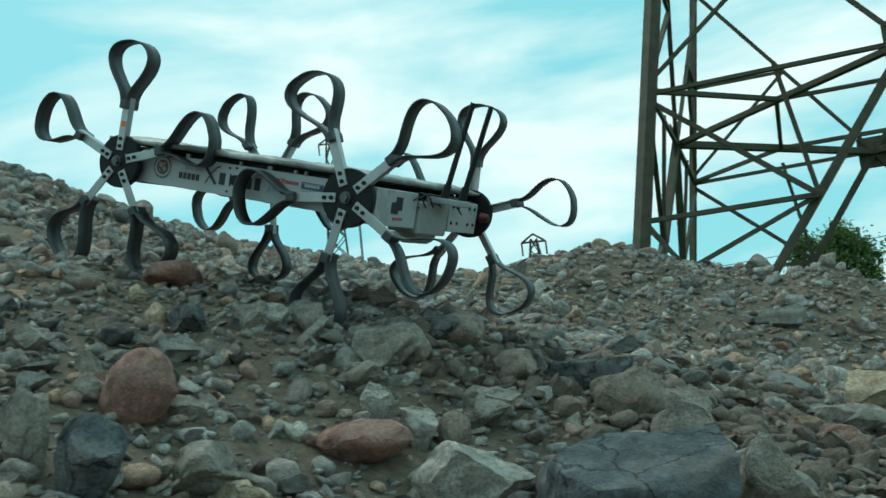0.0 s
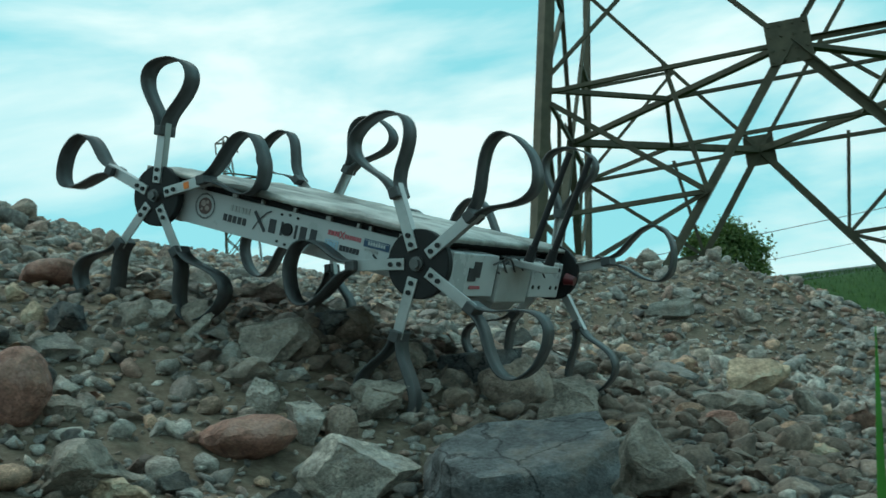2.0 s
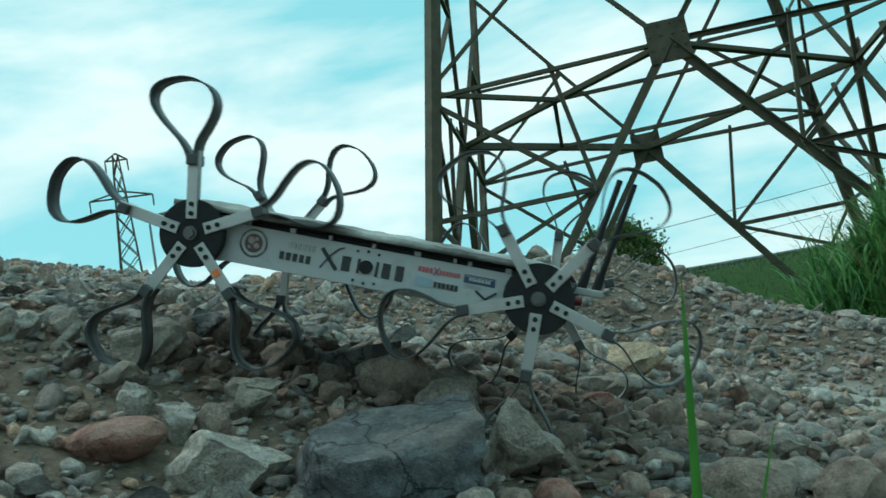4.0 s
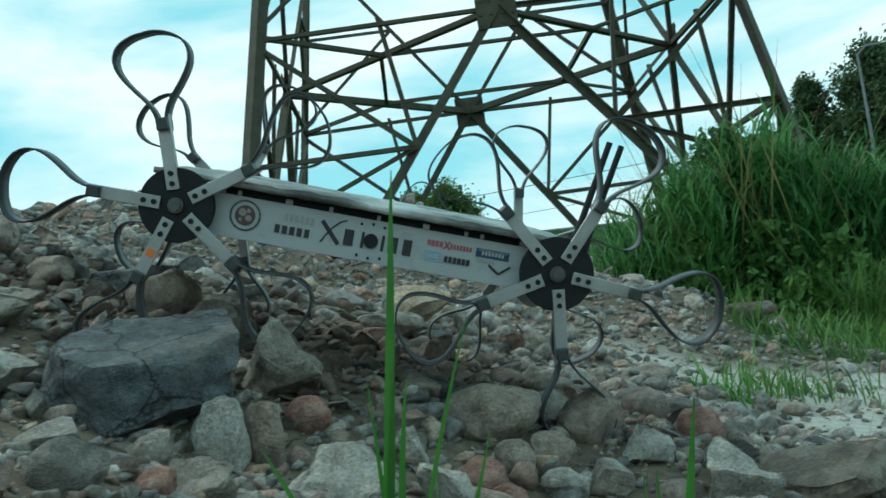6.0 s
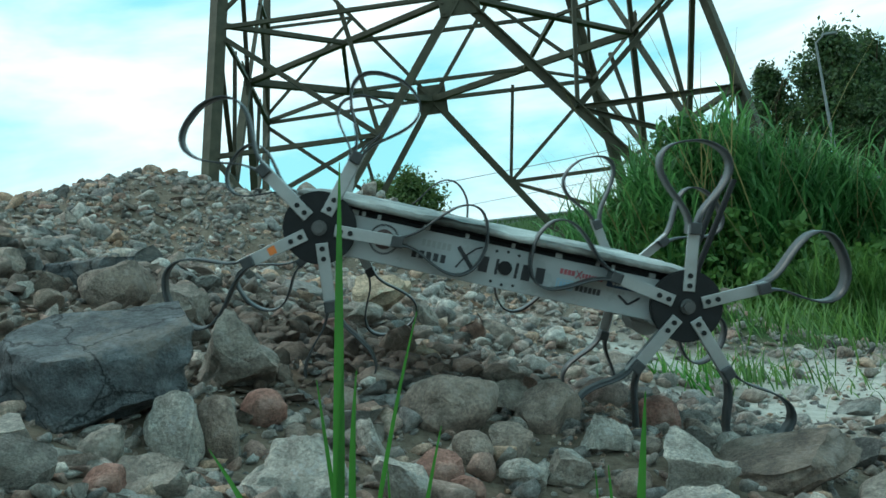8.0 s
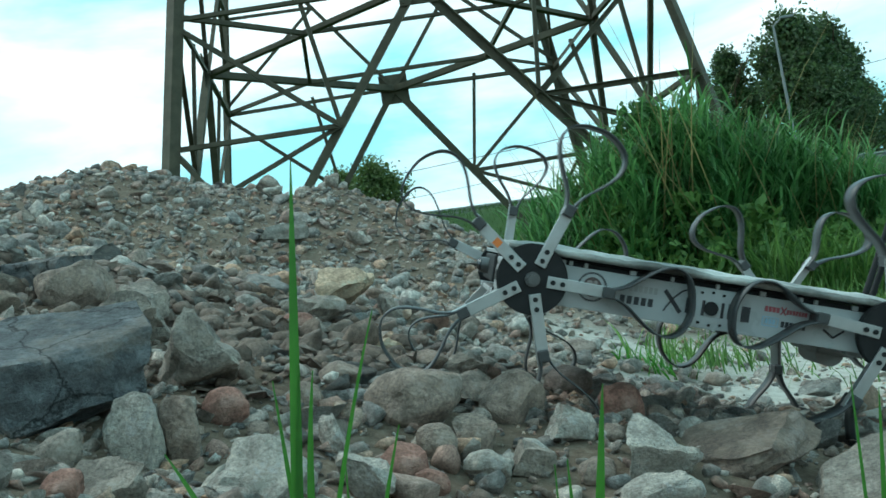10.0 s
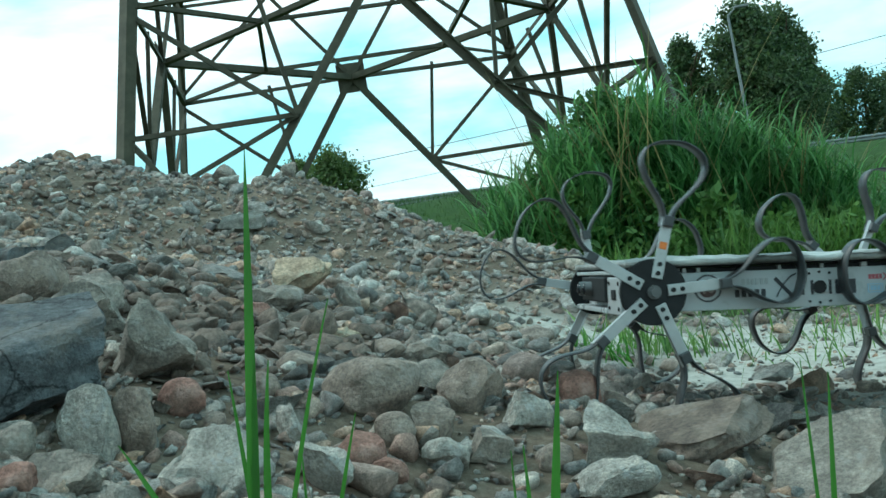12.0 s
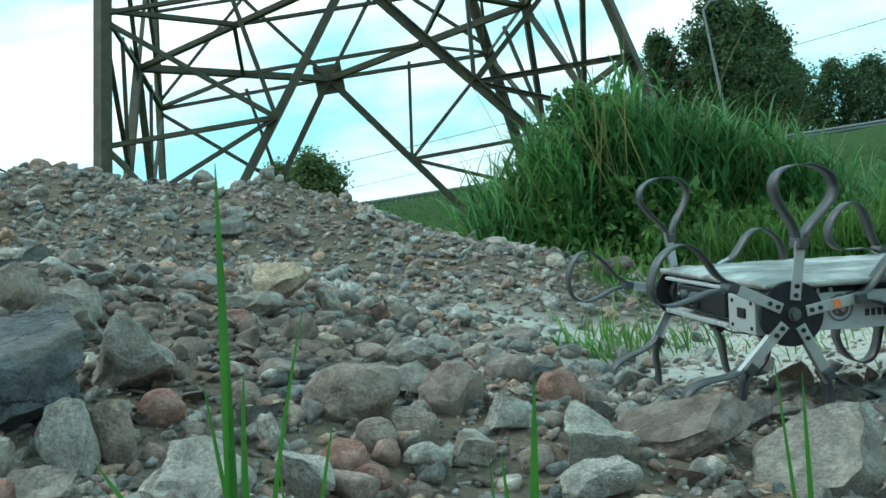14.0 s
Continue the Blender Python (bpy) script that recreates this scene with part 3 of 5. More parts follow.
rock(-0.012, 1.057, (0.064, 0.050, 0.050), 538, WHITE_STONE, "rough pale rock lying in the soil", 23, (6, -8), 0.2, 0.2, 12, 0.4)
rock(-0.080, 0.980, (0.047, 0.031, 0.039), 539, RED_STONE, "dull purple rock lying in the soil", -3, (3, -4), 0.2, 0.13, 5, 0.6)
rock(-1.043, 0.793, (0.128, 0.080, 0.100), 595, RED_STONE, "big smooth red sandstone rock", -12, (-12, -28), 0.2, 0.10, 3, 0.75)
rock(-0.857, 0.535, (0.086, 0.071, 0.094), 541, SLATE, "big dark grey rock", -6, (-4, 1), 0.2, 0.2, 12, 0.4)
rock(-0.812, 0.627, (0.109, 0.095, 0.060), 542, GREY_STONE, "smooth olive grey boulder", 20, (-8, -8), 0.2, 0.2, 12, 0.4)
rock(-0.812, 0.934, (0.136, 0.103, 0.057), 543, RED_STONE, "long flat red rock", 8, (-1, -1), 0.2, 0.13, 5, 0.6)
rock(-0.671, 0.933, (0.163, 0.118, 0.091), 544, WHITE_STONE, "big pale blue-grey rough rock", 19, (-2, -1), 0.2, 0.2, 12, 0.4)
rock(-0.776, 0.648, (0.070, 0.048, 0.034), 545, TAN_STONE, "beige rock lying in the soil", 16, (2, 8), 0.2, 0.2, 12, 0.4)
rock(-0.775, 1.021, (0.064, 0.053, 0.065), 546, WHITE_STONE, "pale speckled rock lying in the soil", 1, (-2, 0), 0.2, 0.2, 12, 0.4)
rock(-0.870, 1.074, (0.051, 0.034, 0.048), 547, WHITE_STONE, "small pale rock lying in the soil", 6, (8, -0), 0.2, 0.2, 12, 0.4)
rock(-0.739, 1.049, (0.049, 0.034, 0.060), 548, BROWN_STONE, "upright brown rock lying in the soil", 5, (3, 0), 0.2, 0.13, 5, 0.6)
rock(-0.736, 1.166, (0.095, 0.063, 0.069), 549, GREY_STONE, "rounded grey rock lying in the soil", 3, (-5, -3), 0.2, 0.2, 12, 0.4)
rock(-0.714, 1.303, (0.041, 0.030, 0.030), 550, WHITE_STONE, "oval white pebble lying in the soil", 20, (8, 3), 0.2, 0.2, 12, 0.4)
rock(-0.596, 1.422, (0.087, 0.076, 0.096), 551, BROWN_STONE, "leaning brown rock lying in the soil", -14, (4, -5), 0.2, 0.13, 5, 0.6)
rock(-0.729, 1.574, (0.118, 0.080, 0.059), 552, SLATE, "dark flat rock lying in the soil", -12, (0, 3), 0.2, 0.2, 12, 0.4, True)
rock(-0.929, 1.147, (0.073, 0.059, 0.052), 553, GREY_STONE, "blue-grey rock lying in the soil", 7, (-3, 5), 0.2, 0.2, 12, 0.4)
rock(-1.218, 1.100, (0.067, 0.059, 0.056), 554, SLATE, "dark grey rock lying in the soil", -4, (-7, 6), 0.2, 0.2, 12, 0.4)
rock(-1.377, 1.156, (0.042, 0.029, 0.042), 555, TAN_STONE, "orange rock lying in the soil", -24, (-8, 4), 0.2, 0.2, 12, 0.4)
rock(-1.409, 1.291, (0.132, 0.108, 0.054), 556, RED_STONE, "flat reddish rock lying in the soil", -18, (-6, -7), 0.2, 0.13, 5, 0.6)
rock(-1.288, 1.104, (0.034, 0.029, 0.046), 557, TAN_STONE, "orange-brown stone lying in the soil", -5, (-7, 5), 0.2, 0.2, 12, 0.4)
rock(-1.179, 0.845, (0.047, 0.037, 0.038), 558, GREY_STONE, "grey rock lying in the soil", -17, (1, -6), 0.2, 0.2, 12, 0.4)
rock(-1.105, 0.773, (0.041, 0.034, 0.044), 559, GREY_STONE, "grey rock lying in the soil", 13, (5, 2), 0.2, 0.2, 12, 0.4)
rock(-1.050, 0.896, (0.045, 0.034, 0.041), 560, WHITE_STONE, "pale rock lying in the soil", -25, (0, -6), 0.2, 0.2, 12, 0.4)
rock(-1.015, 0.845, (0.049, 0.040, 0.035), 561, GREY_STONE, "pale grey rock lying in the soil", 15, (-6, 2), 0.2, 0.2, 12, 0.4)
rock(-2.869, 2.790, (0.133, 0.106, 0.084), 562, BROWN_STONE, "brown rock on the crest", -19, (6, -6), 0.2, 0.13, 5, 0.6)
rock(-0.495, 1.314, (0.115, 0.079, 0.092), 563, GREY_STONE, "big grey rock lying in the soil", 20, (5, 3), 0.2, 0.2, 12, 0.4)
rock(-0.347, 1.991, (0.135, 0.108, 0.070), 564, GREY_STONE, "grey flat rock lying in the soil", 1, (-2, -2), 0.2, 0.2, 12, 0.4)
rock(-0.350, 1.784, (0.068, 0.051, 0.048), 565, RED_STONE, "small red rock lying in the soil", 3, (8, 4), 0.2, 0.13, 5, 0.6)
rock(-0.918, 1.278, (0.069, 0.060, 0.069), 566, BROWN_STONE, "brown rock lying in the soil", 16, (-5, -5), 0.2, 0.13, 5, 0.6)
rock(-1.076, 1.233, (0.058, 0.047, 0.059), 567, GREY_STONE, "grey rock lying in the soil", 14, (-4, 2), 0.2, 0.2, 12, 0.4)
rock(-1.136, 1.163, (0.057, 0.047, 0.057), 568, GREY_STONE, "grey rock lying in the soil", 22, (-5, 0), 0.2, 0.2, 12, 0.4)
rock(-0.808, 1.429, (0.093, 0.077, 0.057), 569, BROWN_STONE, "brown rock under the wheels", -16, (4, 4), 0.2, 0.13, 5, 0.6)
rock(-0.936, 1.438, (0.099, 0.081, 0.062), 570, SLATE, "dark rock under the wheels", -24, (-2, -6), 0.2, 0.2, 12, 0.4)
rock(-0.935, 0.526, (0.059, 0.048, 0.098), 571, GREY_STONE, "tall grey rock lying in the soil", -1, (1, -2), 0.2, 0.2, 12, 0.4)
rock(-2.470, 2.811, (0.091, 0.071, 0.110), 572, BROWN_STONE, "round rock on the crest", -13, (6, 8), 0.2, 0.13, 5, 0.6)
rock(-2.843, 2.799, (0.065, 0.044, 0.110), 573, BROWN_STONE, "upright rock on the crest", 23, (5, -7), 0.2, 0.13, 5, 0.6)
rock(-1.310, 0.862, (0.076, 0.058, 0.046), 574, GREY_STONE, "smooth grey rock lying in the soil", 17, (-5, -0), 0.2, 0.2, 12, 0.4)
rock(-1.490, 1.159, (0.069, 0.046, 0.048), 575, GREY_STONE, "flat pale rock lying in the soil", -4, (3, 2), 0.2, 0.2, 12, 0.4)
rock(-1.118, 1.185, (0.068, 0.057, 0.056), 576, WHITE_STONE, "pale rock under the wheels", 18, (7, -7), 0.2, 0.2, 12, 0.4)
rock(-0.929, 1.473, (0.130, 0.104, 0.075), 577, BROWN_STONE, "big brown rock under the rover", -23, (2, -8), 0.2, 0.13, 5, 0.6)
rock(-0.928, 1.141, (0.097, 0.071, 0.051), 578, GREY_STONE, "grey rock in the soil", -14, (-4, 2), 0.2, 0.2, 12, 0.4)
rock(-0.938, 1.247, (0.119, 0.084, 0.085), 579, GREY_STONE, "rough grey outcrop rock", 22, (-6, -2), 0.2, 0.2, 12, 0.4)
rock(-0.887, 1.094, (0.057, 0.038, 0.047), 580, WHITE_STONE, "pale rock lying in the soil", -20, (-7, 4), 0.2, 0.2, 12, 0.4)
rock(-0.749, 1.152, (0.100, 0.078, 0.058), 581, GREY_STONE, "grey rock beside the dark slab", -23, (0, 3), 0.2, 0.2, 12, 0.4)
rock(-0.621, 4.590, (0.085, 0.07, 0.075), 596, GREY_STONE, "rounded grey rock on the crest of the heap", -5, (-6, -3), 0.12, 0.2, 12, 0.4)
rock(-0.748, 3.98, (0.175, 0.07, 0.075), 640, CONCRETE, "grey broken concrete block lying on the heap", 6, (0, -3), 0.05, block=True)
rock(0.73, 3.98, (0.20, 0.09, 0.085), 650, DAMP_STONE, "dark brown rock at the foot of the heap", 12, (0, 8), 0.15)
rock(-1.053, 1.206, (0.055, 0.012, 0.014), 641, WHITE_STONE, "thin white splinter lying on the soil", 20, (0, -35), 0.1, block=True, name="splinter")


def loose_stones():
    """Single stones on the near slope, pieces of the ground that share a few shapes."""
    shapes = []
    for i in range(20):
        bm = stone_bm(700 + i, 3, 0.10, 9, 0.18 if i % 3 else 0.50)
        me = finish("stone", bm, STONE, True)
        me.set_sharp_from_angle(angle=radians(26))
        shapes.append(me)
    r = random.Random(11)
    pts, s = sprinkle(760, (-1.5, 1.1), (0.45, 2.3), 0.038, 0.085, 2.2, 12, mask=stony)
    taken = []
    for q, w in zip(pts, s):
        if len(taken) >= 290:
            break
        if any((q[0] - a) ** 2 + (q[1] - b) ** 2 < (0.48 * (w + c)) ** 2 for a, b, c in taken + BIG):
            continue
        taken.append((q[0], q[1], w))
        ob = new("stone", r.choice(shapes))
        ob.parent = GROUND
        flat = r.uniform(0.45, 0.8)
        ob.scale = (w * r.uniform(0.95, 1.35), w * r.uniform(0.75, 1.0), w * flat)
        ob.location = (q[0], q[1], float(ground(q[0], q[1])) + w * flat * 0.22)
        ob.rotation_euler = (r.gauss(0, 0.2), r.gauss(0, 0.2), r.uniform(0, 6.28))


loose_stones()


# ---- lattice tower ----
TOWER = Matrix.Translation((-0.545, 12.75, 0.327)) @ Matrix.Rotation(radians(8.2), 4, "Z")
WAIST, FEET, TOP, MID = 3.265, -1.05, 5.9, 1.9


def tower_half(z):
    return 2.96 - 0.157 * z


def make_tower():
    t = thing("transmission_tower", "olive-brown riveted steel lattice transmission tower standing behind the gravel heap", "pylon")
    t.matrix_world = TOWER
    corner = [(-1, -1), (1, -1), (1, 1), (-1, 1)]

    def at(cx, cy, z):
        h = tower_half(z)
        return Vector((cx * h, cy * h, z))

    def bar(name, a, b, wide, up=(0, 0, 1)):
        bm = bmesh.new()
        angle_bar(bm, a, b, wide, wide * 0.14, up)
        part(name, bm, STEEL, t)

    for cx, cy in corner:
        bar("leg", at(cx, cy, FEET), at(cx, cy, 9.5), 0.125, (-cx, -cy, 0))
        bm = bmesh.new()
        c = at(cx, cy, FEET)
        box(bm, c + Vector((-0.35, -0.35, -0.6)), c + Vector((0.35, 0.35, 0.02)), bevel=0.03)
        part("footing", bm, CONCRETE, t, "grey concrete footing")
    for i in range(4):
        (ax, ay), (bx, by) = corner[i], corner[(i + 1) % 4]
        mx, my = (ax + bx) / 2, (ay + by) / 2
        face = (mx, my, 0)

        def on(u, z):
            return at(mx + u * (bx - ax) / 2, my + u * (by - ay) / 2, z)

        plate = on(0, WAIST)
        for sgn in (-1, 1):
            foot, up = on(sgn * 0.97, FEET + 0.25), on(sgn, TOP)
            bar("brace", plate, foot, 0.09, face)
            bar("brace", plate, up, 0.055, face)
            bar("ring_beam", on(sgn * 0.04, WAIST + 0.0), on(sgn, WAIST - 0.03), 0.055, face)
            q = (WAIST - MID) / (WAIST - FEET - 0.25)
            knee = plate + (foot - plate) * q
            bar("strut", knee, on(sgn, MID), 0.055, face)
            bar("strut", knee, on(sgn, WAIST - 0.1), 0.055, face)
            bar("strut", knee, on(sgn * 0.5, WAIST + 0.06), 0.048, face)
            bar("strut", knee, on(sgn, MID - 0.75), 0.048, face)
            q2 = 0.62
            low = plate + (foot - plate) * q2
            bar("strut", low, on(sgn, MID), 0.048, face)
            bar("strut", low, on(sgn, FEET + 1.15), 0.048, face)
            high = plate + (up - plate) * 0.5
            bar("strut", high, on(sgn, (WAIST + TOP) / 2), 0.048, face)
            bar("strut", high, on(sgn, WAIST + 0.1), 0.048, face)
        bm = bmesh.new()
        inward = Vector(face).normalized()
        side = Vector((0, 0, 1)).cross(inward)
        m = Matrix((side, inward, Vector((0, 0, 1)))).transposed().to_4x4()
        m.translation = plate + inward * 0.02
        box(bm, (-0.21, -0.008, -0.22), (0.21, 0.008, 0.22), m, 0.003)
        for u in (-0.17, -0.06, 0.06, 0.17):
            for w in (-0.18, -0.07, 0.07, 0.18):
                rod(bm, m @ Vector((u, 0.007, w)), m @ Vector((u, 0.024, w)), 0.016, seg=6)
        part("gusset_plate", bm, STEEL, t)
        (cx2, cy2) = corner[(i + 2) % 4]
        nx, ny = (bx + cx2) / 2, (by + cy2) / 2
        bar("diaphragm_beam", plate, at(nx, ny, WAIST), 0.085)
        # the inner square of the diaphragm and its ties to the legs
        dx, dy = corner[(i + 3) % 4]
        third = at((cx2 + dx) / 2, (cy2 + dy) / 2, WAIST)
        second = at(nx, ny, WAIST)
        here, ahead = (plate + second) / 2, (second + third) / 2
        bar("diaphragm_strut", here, ahead, 0.05)
        bar("diaphragm_strut", here, at(bx, by, WAIST), 0.05)


make_tower()


# ---- plants ----
def strips(bases, heads, lengths, widths, droop, seg, seed):
    """Long leaves as bent, folded strips. Returns verts and quads."""
    r = np.random.default_rng(seed)
    n = len(bases)
    u = np.linspace(0, 1, seg + 1)
    side = np.stack([-np.sin(heads), np.cos(heads), np.zeros(n)], -1)
    out = np.stack([np.cos(heads), np.sin(heads), np.zeros(n)], -1)
    lean = r.uniform(0.08, 0.6, n)
    V = np.empty((n, seg + 1, 2, 3))
    for j, q in enumerate(u):
        c = bases + out * (lengths * (lean * q + droop * q ** 2.6))[:, None]
        c[:, 2] += lengths * (q - 0.55 * droop * q ** 3)
        w = widths * (1 - q ** 2.2) * (0.35 + 0.65 * min(1, 4 * q)) * 0.5 + 0.0004
        V[:, j, 0] = c - side * w[:, None]
        V[:, j, 1] = c + side * w[:, None]
    base = (np.arange(n) * (seg + 1) * 2)[:, None]
    j = np.arange(seg)[None] * 2
    F = np.stack([base + j, base + j + 1, base + j + 3, base + j + 2], -1).reshape(-1, 4)
    return V.reshape(-1, 3), F


def reed_bed():
    """A tall reed bed: stems with long arching leaves."""
    r = np.random.default_rng(21)
    n = 2900
    m = 160
    cx = np.concatenate([r.uniform(0.38, 0.85, 16), r.uniform(0.8, 2.1, 96), r.uniform(2.0, 5.0, 48)])
    cy = 5.15 + 0.10 * (cx - 1) + np.abs(r.normal(0, 0.8, m))
    crest = np.interp(cx, [0.3, 0.6, 0.9, 1.19, 1.38, 1.65, 1.93, 2.06, 2.4, 5.0], [0.62, 0.78, 1.0, 1.08, 0.98, 0.84, 0.66, 0.52, 0.30, 0.22])
    ct = np.clip(crest + r.normal(0, 0.08, m) + 0.10 * (cy - 5.2), 0.16, 1.4)
    i = r.integers(0, m, n)
    x, y = cx[i] + r.normal(0, 0.09, n), cy[i] + r.normal(0, 0.09, n)
    top = ct[i] + r.normal(0, 0.09, n)
    z = ground(x, y) - 0.02
    bases, heads, lens, wid, dr = [], [], [], [], []
    for k in range(14):
        f = r.uniform(0.0, 0.86, n)
        b = np.stack([x + r.normal(0, 0.03, n), y + r.normal(0, 0.03, n), z + f * (top - z)], -1)
        bases.append(b)
        heads.append(r.uniform(0, 6.28, n))
        lens.append((0.14 + 0.30 * r.random(n)) * (1.1 - 0.5 * f))
        wid.append(r.uniform(0.006, 0.018, n))
        dr.append(r.uniform(0.15, 0.95, n))
    V, F = strips(np.concatenate(bases), np.concatenate(heads), np.concatenate(lens), np.concatenate(wid), np.concatenate(dr), 5, 5)
    bed = tagged(new("reed_bed", joined("reed_bed", V, F, REED)), "dense green reeds with long arching leaves", "reeds", kind="stuff")
    m = 420
    i = r.integers(0, n, m)
    V, F = strips(np.stack([x[i], y[i], z[i]], -1), r.uniform(0, 6.28, m), (top - z)[i] * r.uniform(0.95, 1.25, m), np.full(m, 0.008), np.full(m, 0.12), 5, 6)
    tagged(new("dry_reeds", joined("dry_reeds", V, F, REED_DRY)), "thin dry reed stalks with feathery tips", "reeds", kind="stuff")


def grass_patch(name, n, place, tall, wide, mat, label, seed):
    r = np.random.default_rng(seed)
    b = place(r, n)
    V, F = strips(b, r.uniform(0, 6.28, len(b)), tall * r.uniform(0.45, 1.2, len(b)), wide * r.uniform(0.6, 1.3, len(b)), r.uniform(0.1, 0.6, len(b)), 4, seed)
    tagged(new(name, joined(name, V, F, mat)), label, "grass", kind="stuff")


def on_ground(x, y):
    return np.stack([x, y, ground(x, y) - 0.005], -1)


def around(cx, cy, sx, sy):
    return lambda r, n: on_ground(r.normal(cx, sx, n), r.normal(cy, sy, n))


def turf_edge(r, n):
    x, y = r.uniform(0.6, 6, n), r.uniform(2.9, 6.0, n)
    k = r.random(n) < cover(x, y)[1]
    return on_ground(x[k], y[k])


def far_field(r, n):
    x, y = r.uniform(-6, 26, n), r.uniform(9.0, 40, n)
    return on_ground(x, y)


reed_bed()
grass_patch("turf_edge", 13000, turf_edge, 0.17, 0.007, GRASS, "rough green grass at the edge of the sand", 31)
grass_patch("grass_tuft", 170, around(0.55, 2.75, 0.10, 0.10), 0.12, 0.005, GRASS, "loose tuft of green grass in the gravel", 32)
grass_patch("grass_tuft", 60, around(0.38, 2.45, 0.05, 0.05), 0.07, 0.006, BLADE, "small bright green tuft of grass", 33)
grass_patch("grass_tuft", 60, around(0.95, 2.5, 0.25, 0.2), 0.09, 0.004, GRASS, "thin grass growing out of the sand", 34)
grass_patch("grass_tuft", 120, around(1.35, 2.9, 0.25, 0.25), 0.14, 0.005, GRASS, "green grass growing out of the sand", 35)


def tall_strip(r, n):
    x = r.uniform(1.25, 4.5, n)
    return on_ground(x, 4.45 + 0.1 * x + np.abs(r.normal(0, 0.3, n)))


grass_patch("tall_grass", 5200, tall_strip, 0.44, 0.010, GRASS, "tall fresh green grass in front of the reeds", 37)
grass_patch("far_grass", 36000, far_field, 0.2, 0.022, MEADOW, "rough meadow grass on the road bank", 36)


def grass_plant(x, y, blades, label):
    """A young grass plant; blades: (heading, length, width, droop, lean)."""
    t = thing("grass_plant", label, "grass")
    t.location = (x, y, float(ground(x, y)) - 0.01)
    for head, length, width, droop, lean in blades:
        bm = bmesh.new()
        out = Vector((math.cos(radians(head)), math.sin(radians(head)), 0))
        side = Vector((0, -1, 0)).cross(Vector((0, 0, 1)))
        side = Vector((1, 0.25, 0)).normalized()
        rows = []
        for j in range(15):
            q = j / 14
            c = out * length * (lean * q + droop * q ** 3) + Vector((0, 0, length * (q - 0.4 * droop * q ** 3)))
            w = 0.5 * width * (1 - q ** 3) * (0.3 + 0.7 * min(1, 3 * q)) + 0.0003
            rows.append([bm.verts.new(c - side * w), bm.verts.new(c + Vector((0, 0.25 * w, 0))), bm.verts.new(c + side * w)])
        for a, b in zip(rows, rows[1:]):
            bm.faces.new((a[0], a[1], b[1], b[0]))
            bm.faces.new((a[1], a[2], b[2], b[1]))
        part("leaf", bm, BLADE, t, smooth=True)
    return t


grass_plant(-0.125, 0.45, [(0, 0.290, 0.0068, 0.0, 0.145), (0, 0.17, 0.005, 0.0, 0.16)], "tall green grass blade growing between the stones")
grass_plant(-0.140, 0.45, [(180, 0.125, 0.005, 0.06, 0.32)], "short green grass blade leaning over the stones")
grass_plant(-0.116, 0.46, [(0, 0.170, 0.0048, 0.04, 0.10), (180, 0.165, 0.003, 0.0, 0.01), (0, 0.20, 0.0028, 0.03, 0.30)], "forked green grass blade between the stones")
grass_plant(-0.088, 0.44, [(0, 0.14, 0.003, 0.02, 0.30), (0, 0.12, 0.002, 0.0, 0.08)], "thin green grass blade between the stones")
grass_plant(0.042, 0.45, [(0, 0.185, 0.0072, 0.0, 0.20), (180, 0.145, 0.004, 0.0, -0.06)], "bright green grass blade between the stones")
grass_plant(0.032, 0.46, [(180, 0.14, 0.0020, 0.0, -0.08)], "thin green grass stalk between the stones")
grass_plant(0.210, 0.45, [(0, 0.195, 0.0046, 0.0, 0.14), (180, 0.205, 0.0026, 0.0, -0.06)], "two thin green grass stalks between the stones")


# ---- trees and distance ----
def crown_mesh(name, seed, n, wide, tall, mat, leaf, narrow=1.0):
    """A crown of leaf clumps round a leaning set of limbs, uneven in outline."""
    r = np.random.default_rng(seed)
    k = 170
    h = r.uniform(0.12, 1.0, k)
    rad = wide * 0.5 * np.sin(np.pi * np.clip(h ** 0.8, 0.05, 0.97)) ** 0.7 * r.uniform(0.35, 1.05, k) * narrow
    a = r.uniform(0, 6.28, k)
    C = np.stack([rad * np.cos(a), rad * np.sin(a), h * tall], -1)
    S = wide * r.uniform(0.04, 0.15, k)
    i = r.integers(0, k, n)
    way = r.normal(0, 1, (n, 3))
    way /= np.linalg.norm(way, axis=1)[:, None]
    P = C[i] + way * (S[i] * 2.0 * r.random(n) ** 0.75)[:, None] * np.array([1, 1, 0.9])
    d1 = r.normal(0, 1, (n, 3))
    d1 /= np.linalg.norm(d1, axis=1)[:, None]
    d2 = np.cross(d1, r.normal(0, 1, (n, 3)))
    d2 /= np.linalg.norm(d2, axis=1)[:, None]
    L = leaf * r.uniform(0.6, 1.4, n)[:, None]
    V = np.stack([P - d1 * L, P + d2 * L * 0.5, P + d1 * L, P - d2 * L * 0.5], 1).reshape(-1, 3)
    return joined(name, V, np.arange(4 * n).reshape(-1, 4), mat)


def trunk_bm(tall, r0, seed):
    r = random.Random(seed)
    bm = bmesh.new()
    rod(bm, (0, 0, -0.3), (0.02 * tall, 0, tall * 0.55), r0, r0 * 0.55, 8)
    rod(bm, (0.02 * tall, 0, tall * 0.55), (0, 0.02 * tall, tall * 0.93), r0 * 0.55, r0 * 0.12, 8)
    for _ in range(9):
        z = tall * r.uniform(0.2, 0.75)
        a, l = r.uniform(0, 6.28), tall * r.uniform(0.12, 0.24)
        rod(bm, (0.02 * z, 0, z), (l * math.cos(a), l * math.sin(a), z + l * 0.9), r0 * 0.32, r0 * 0.08, 6)
    return bm


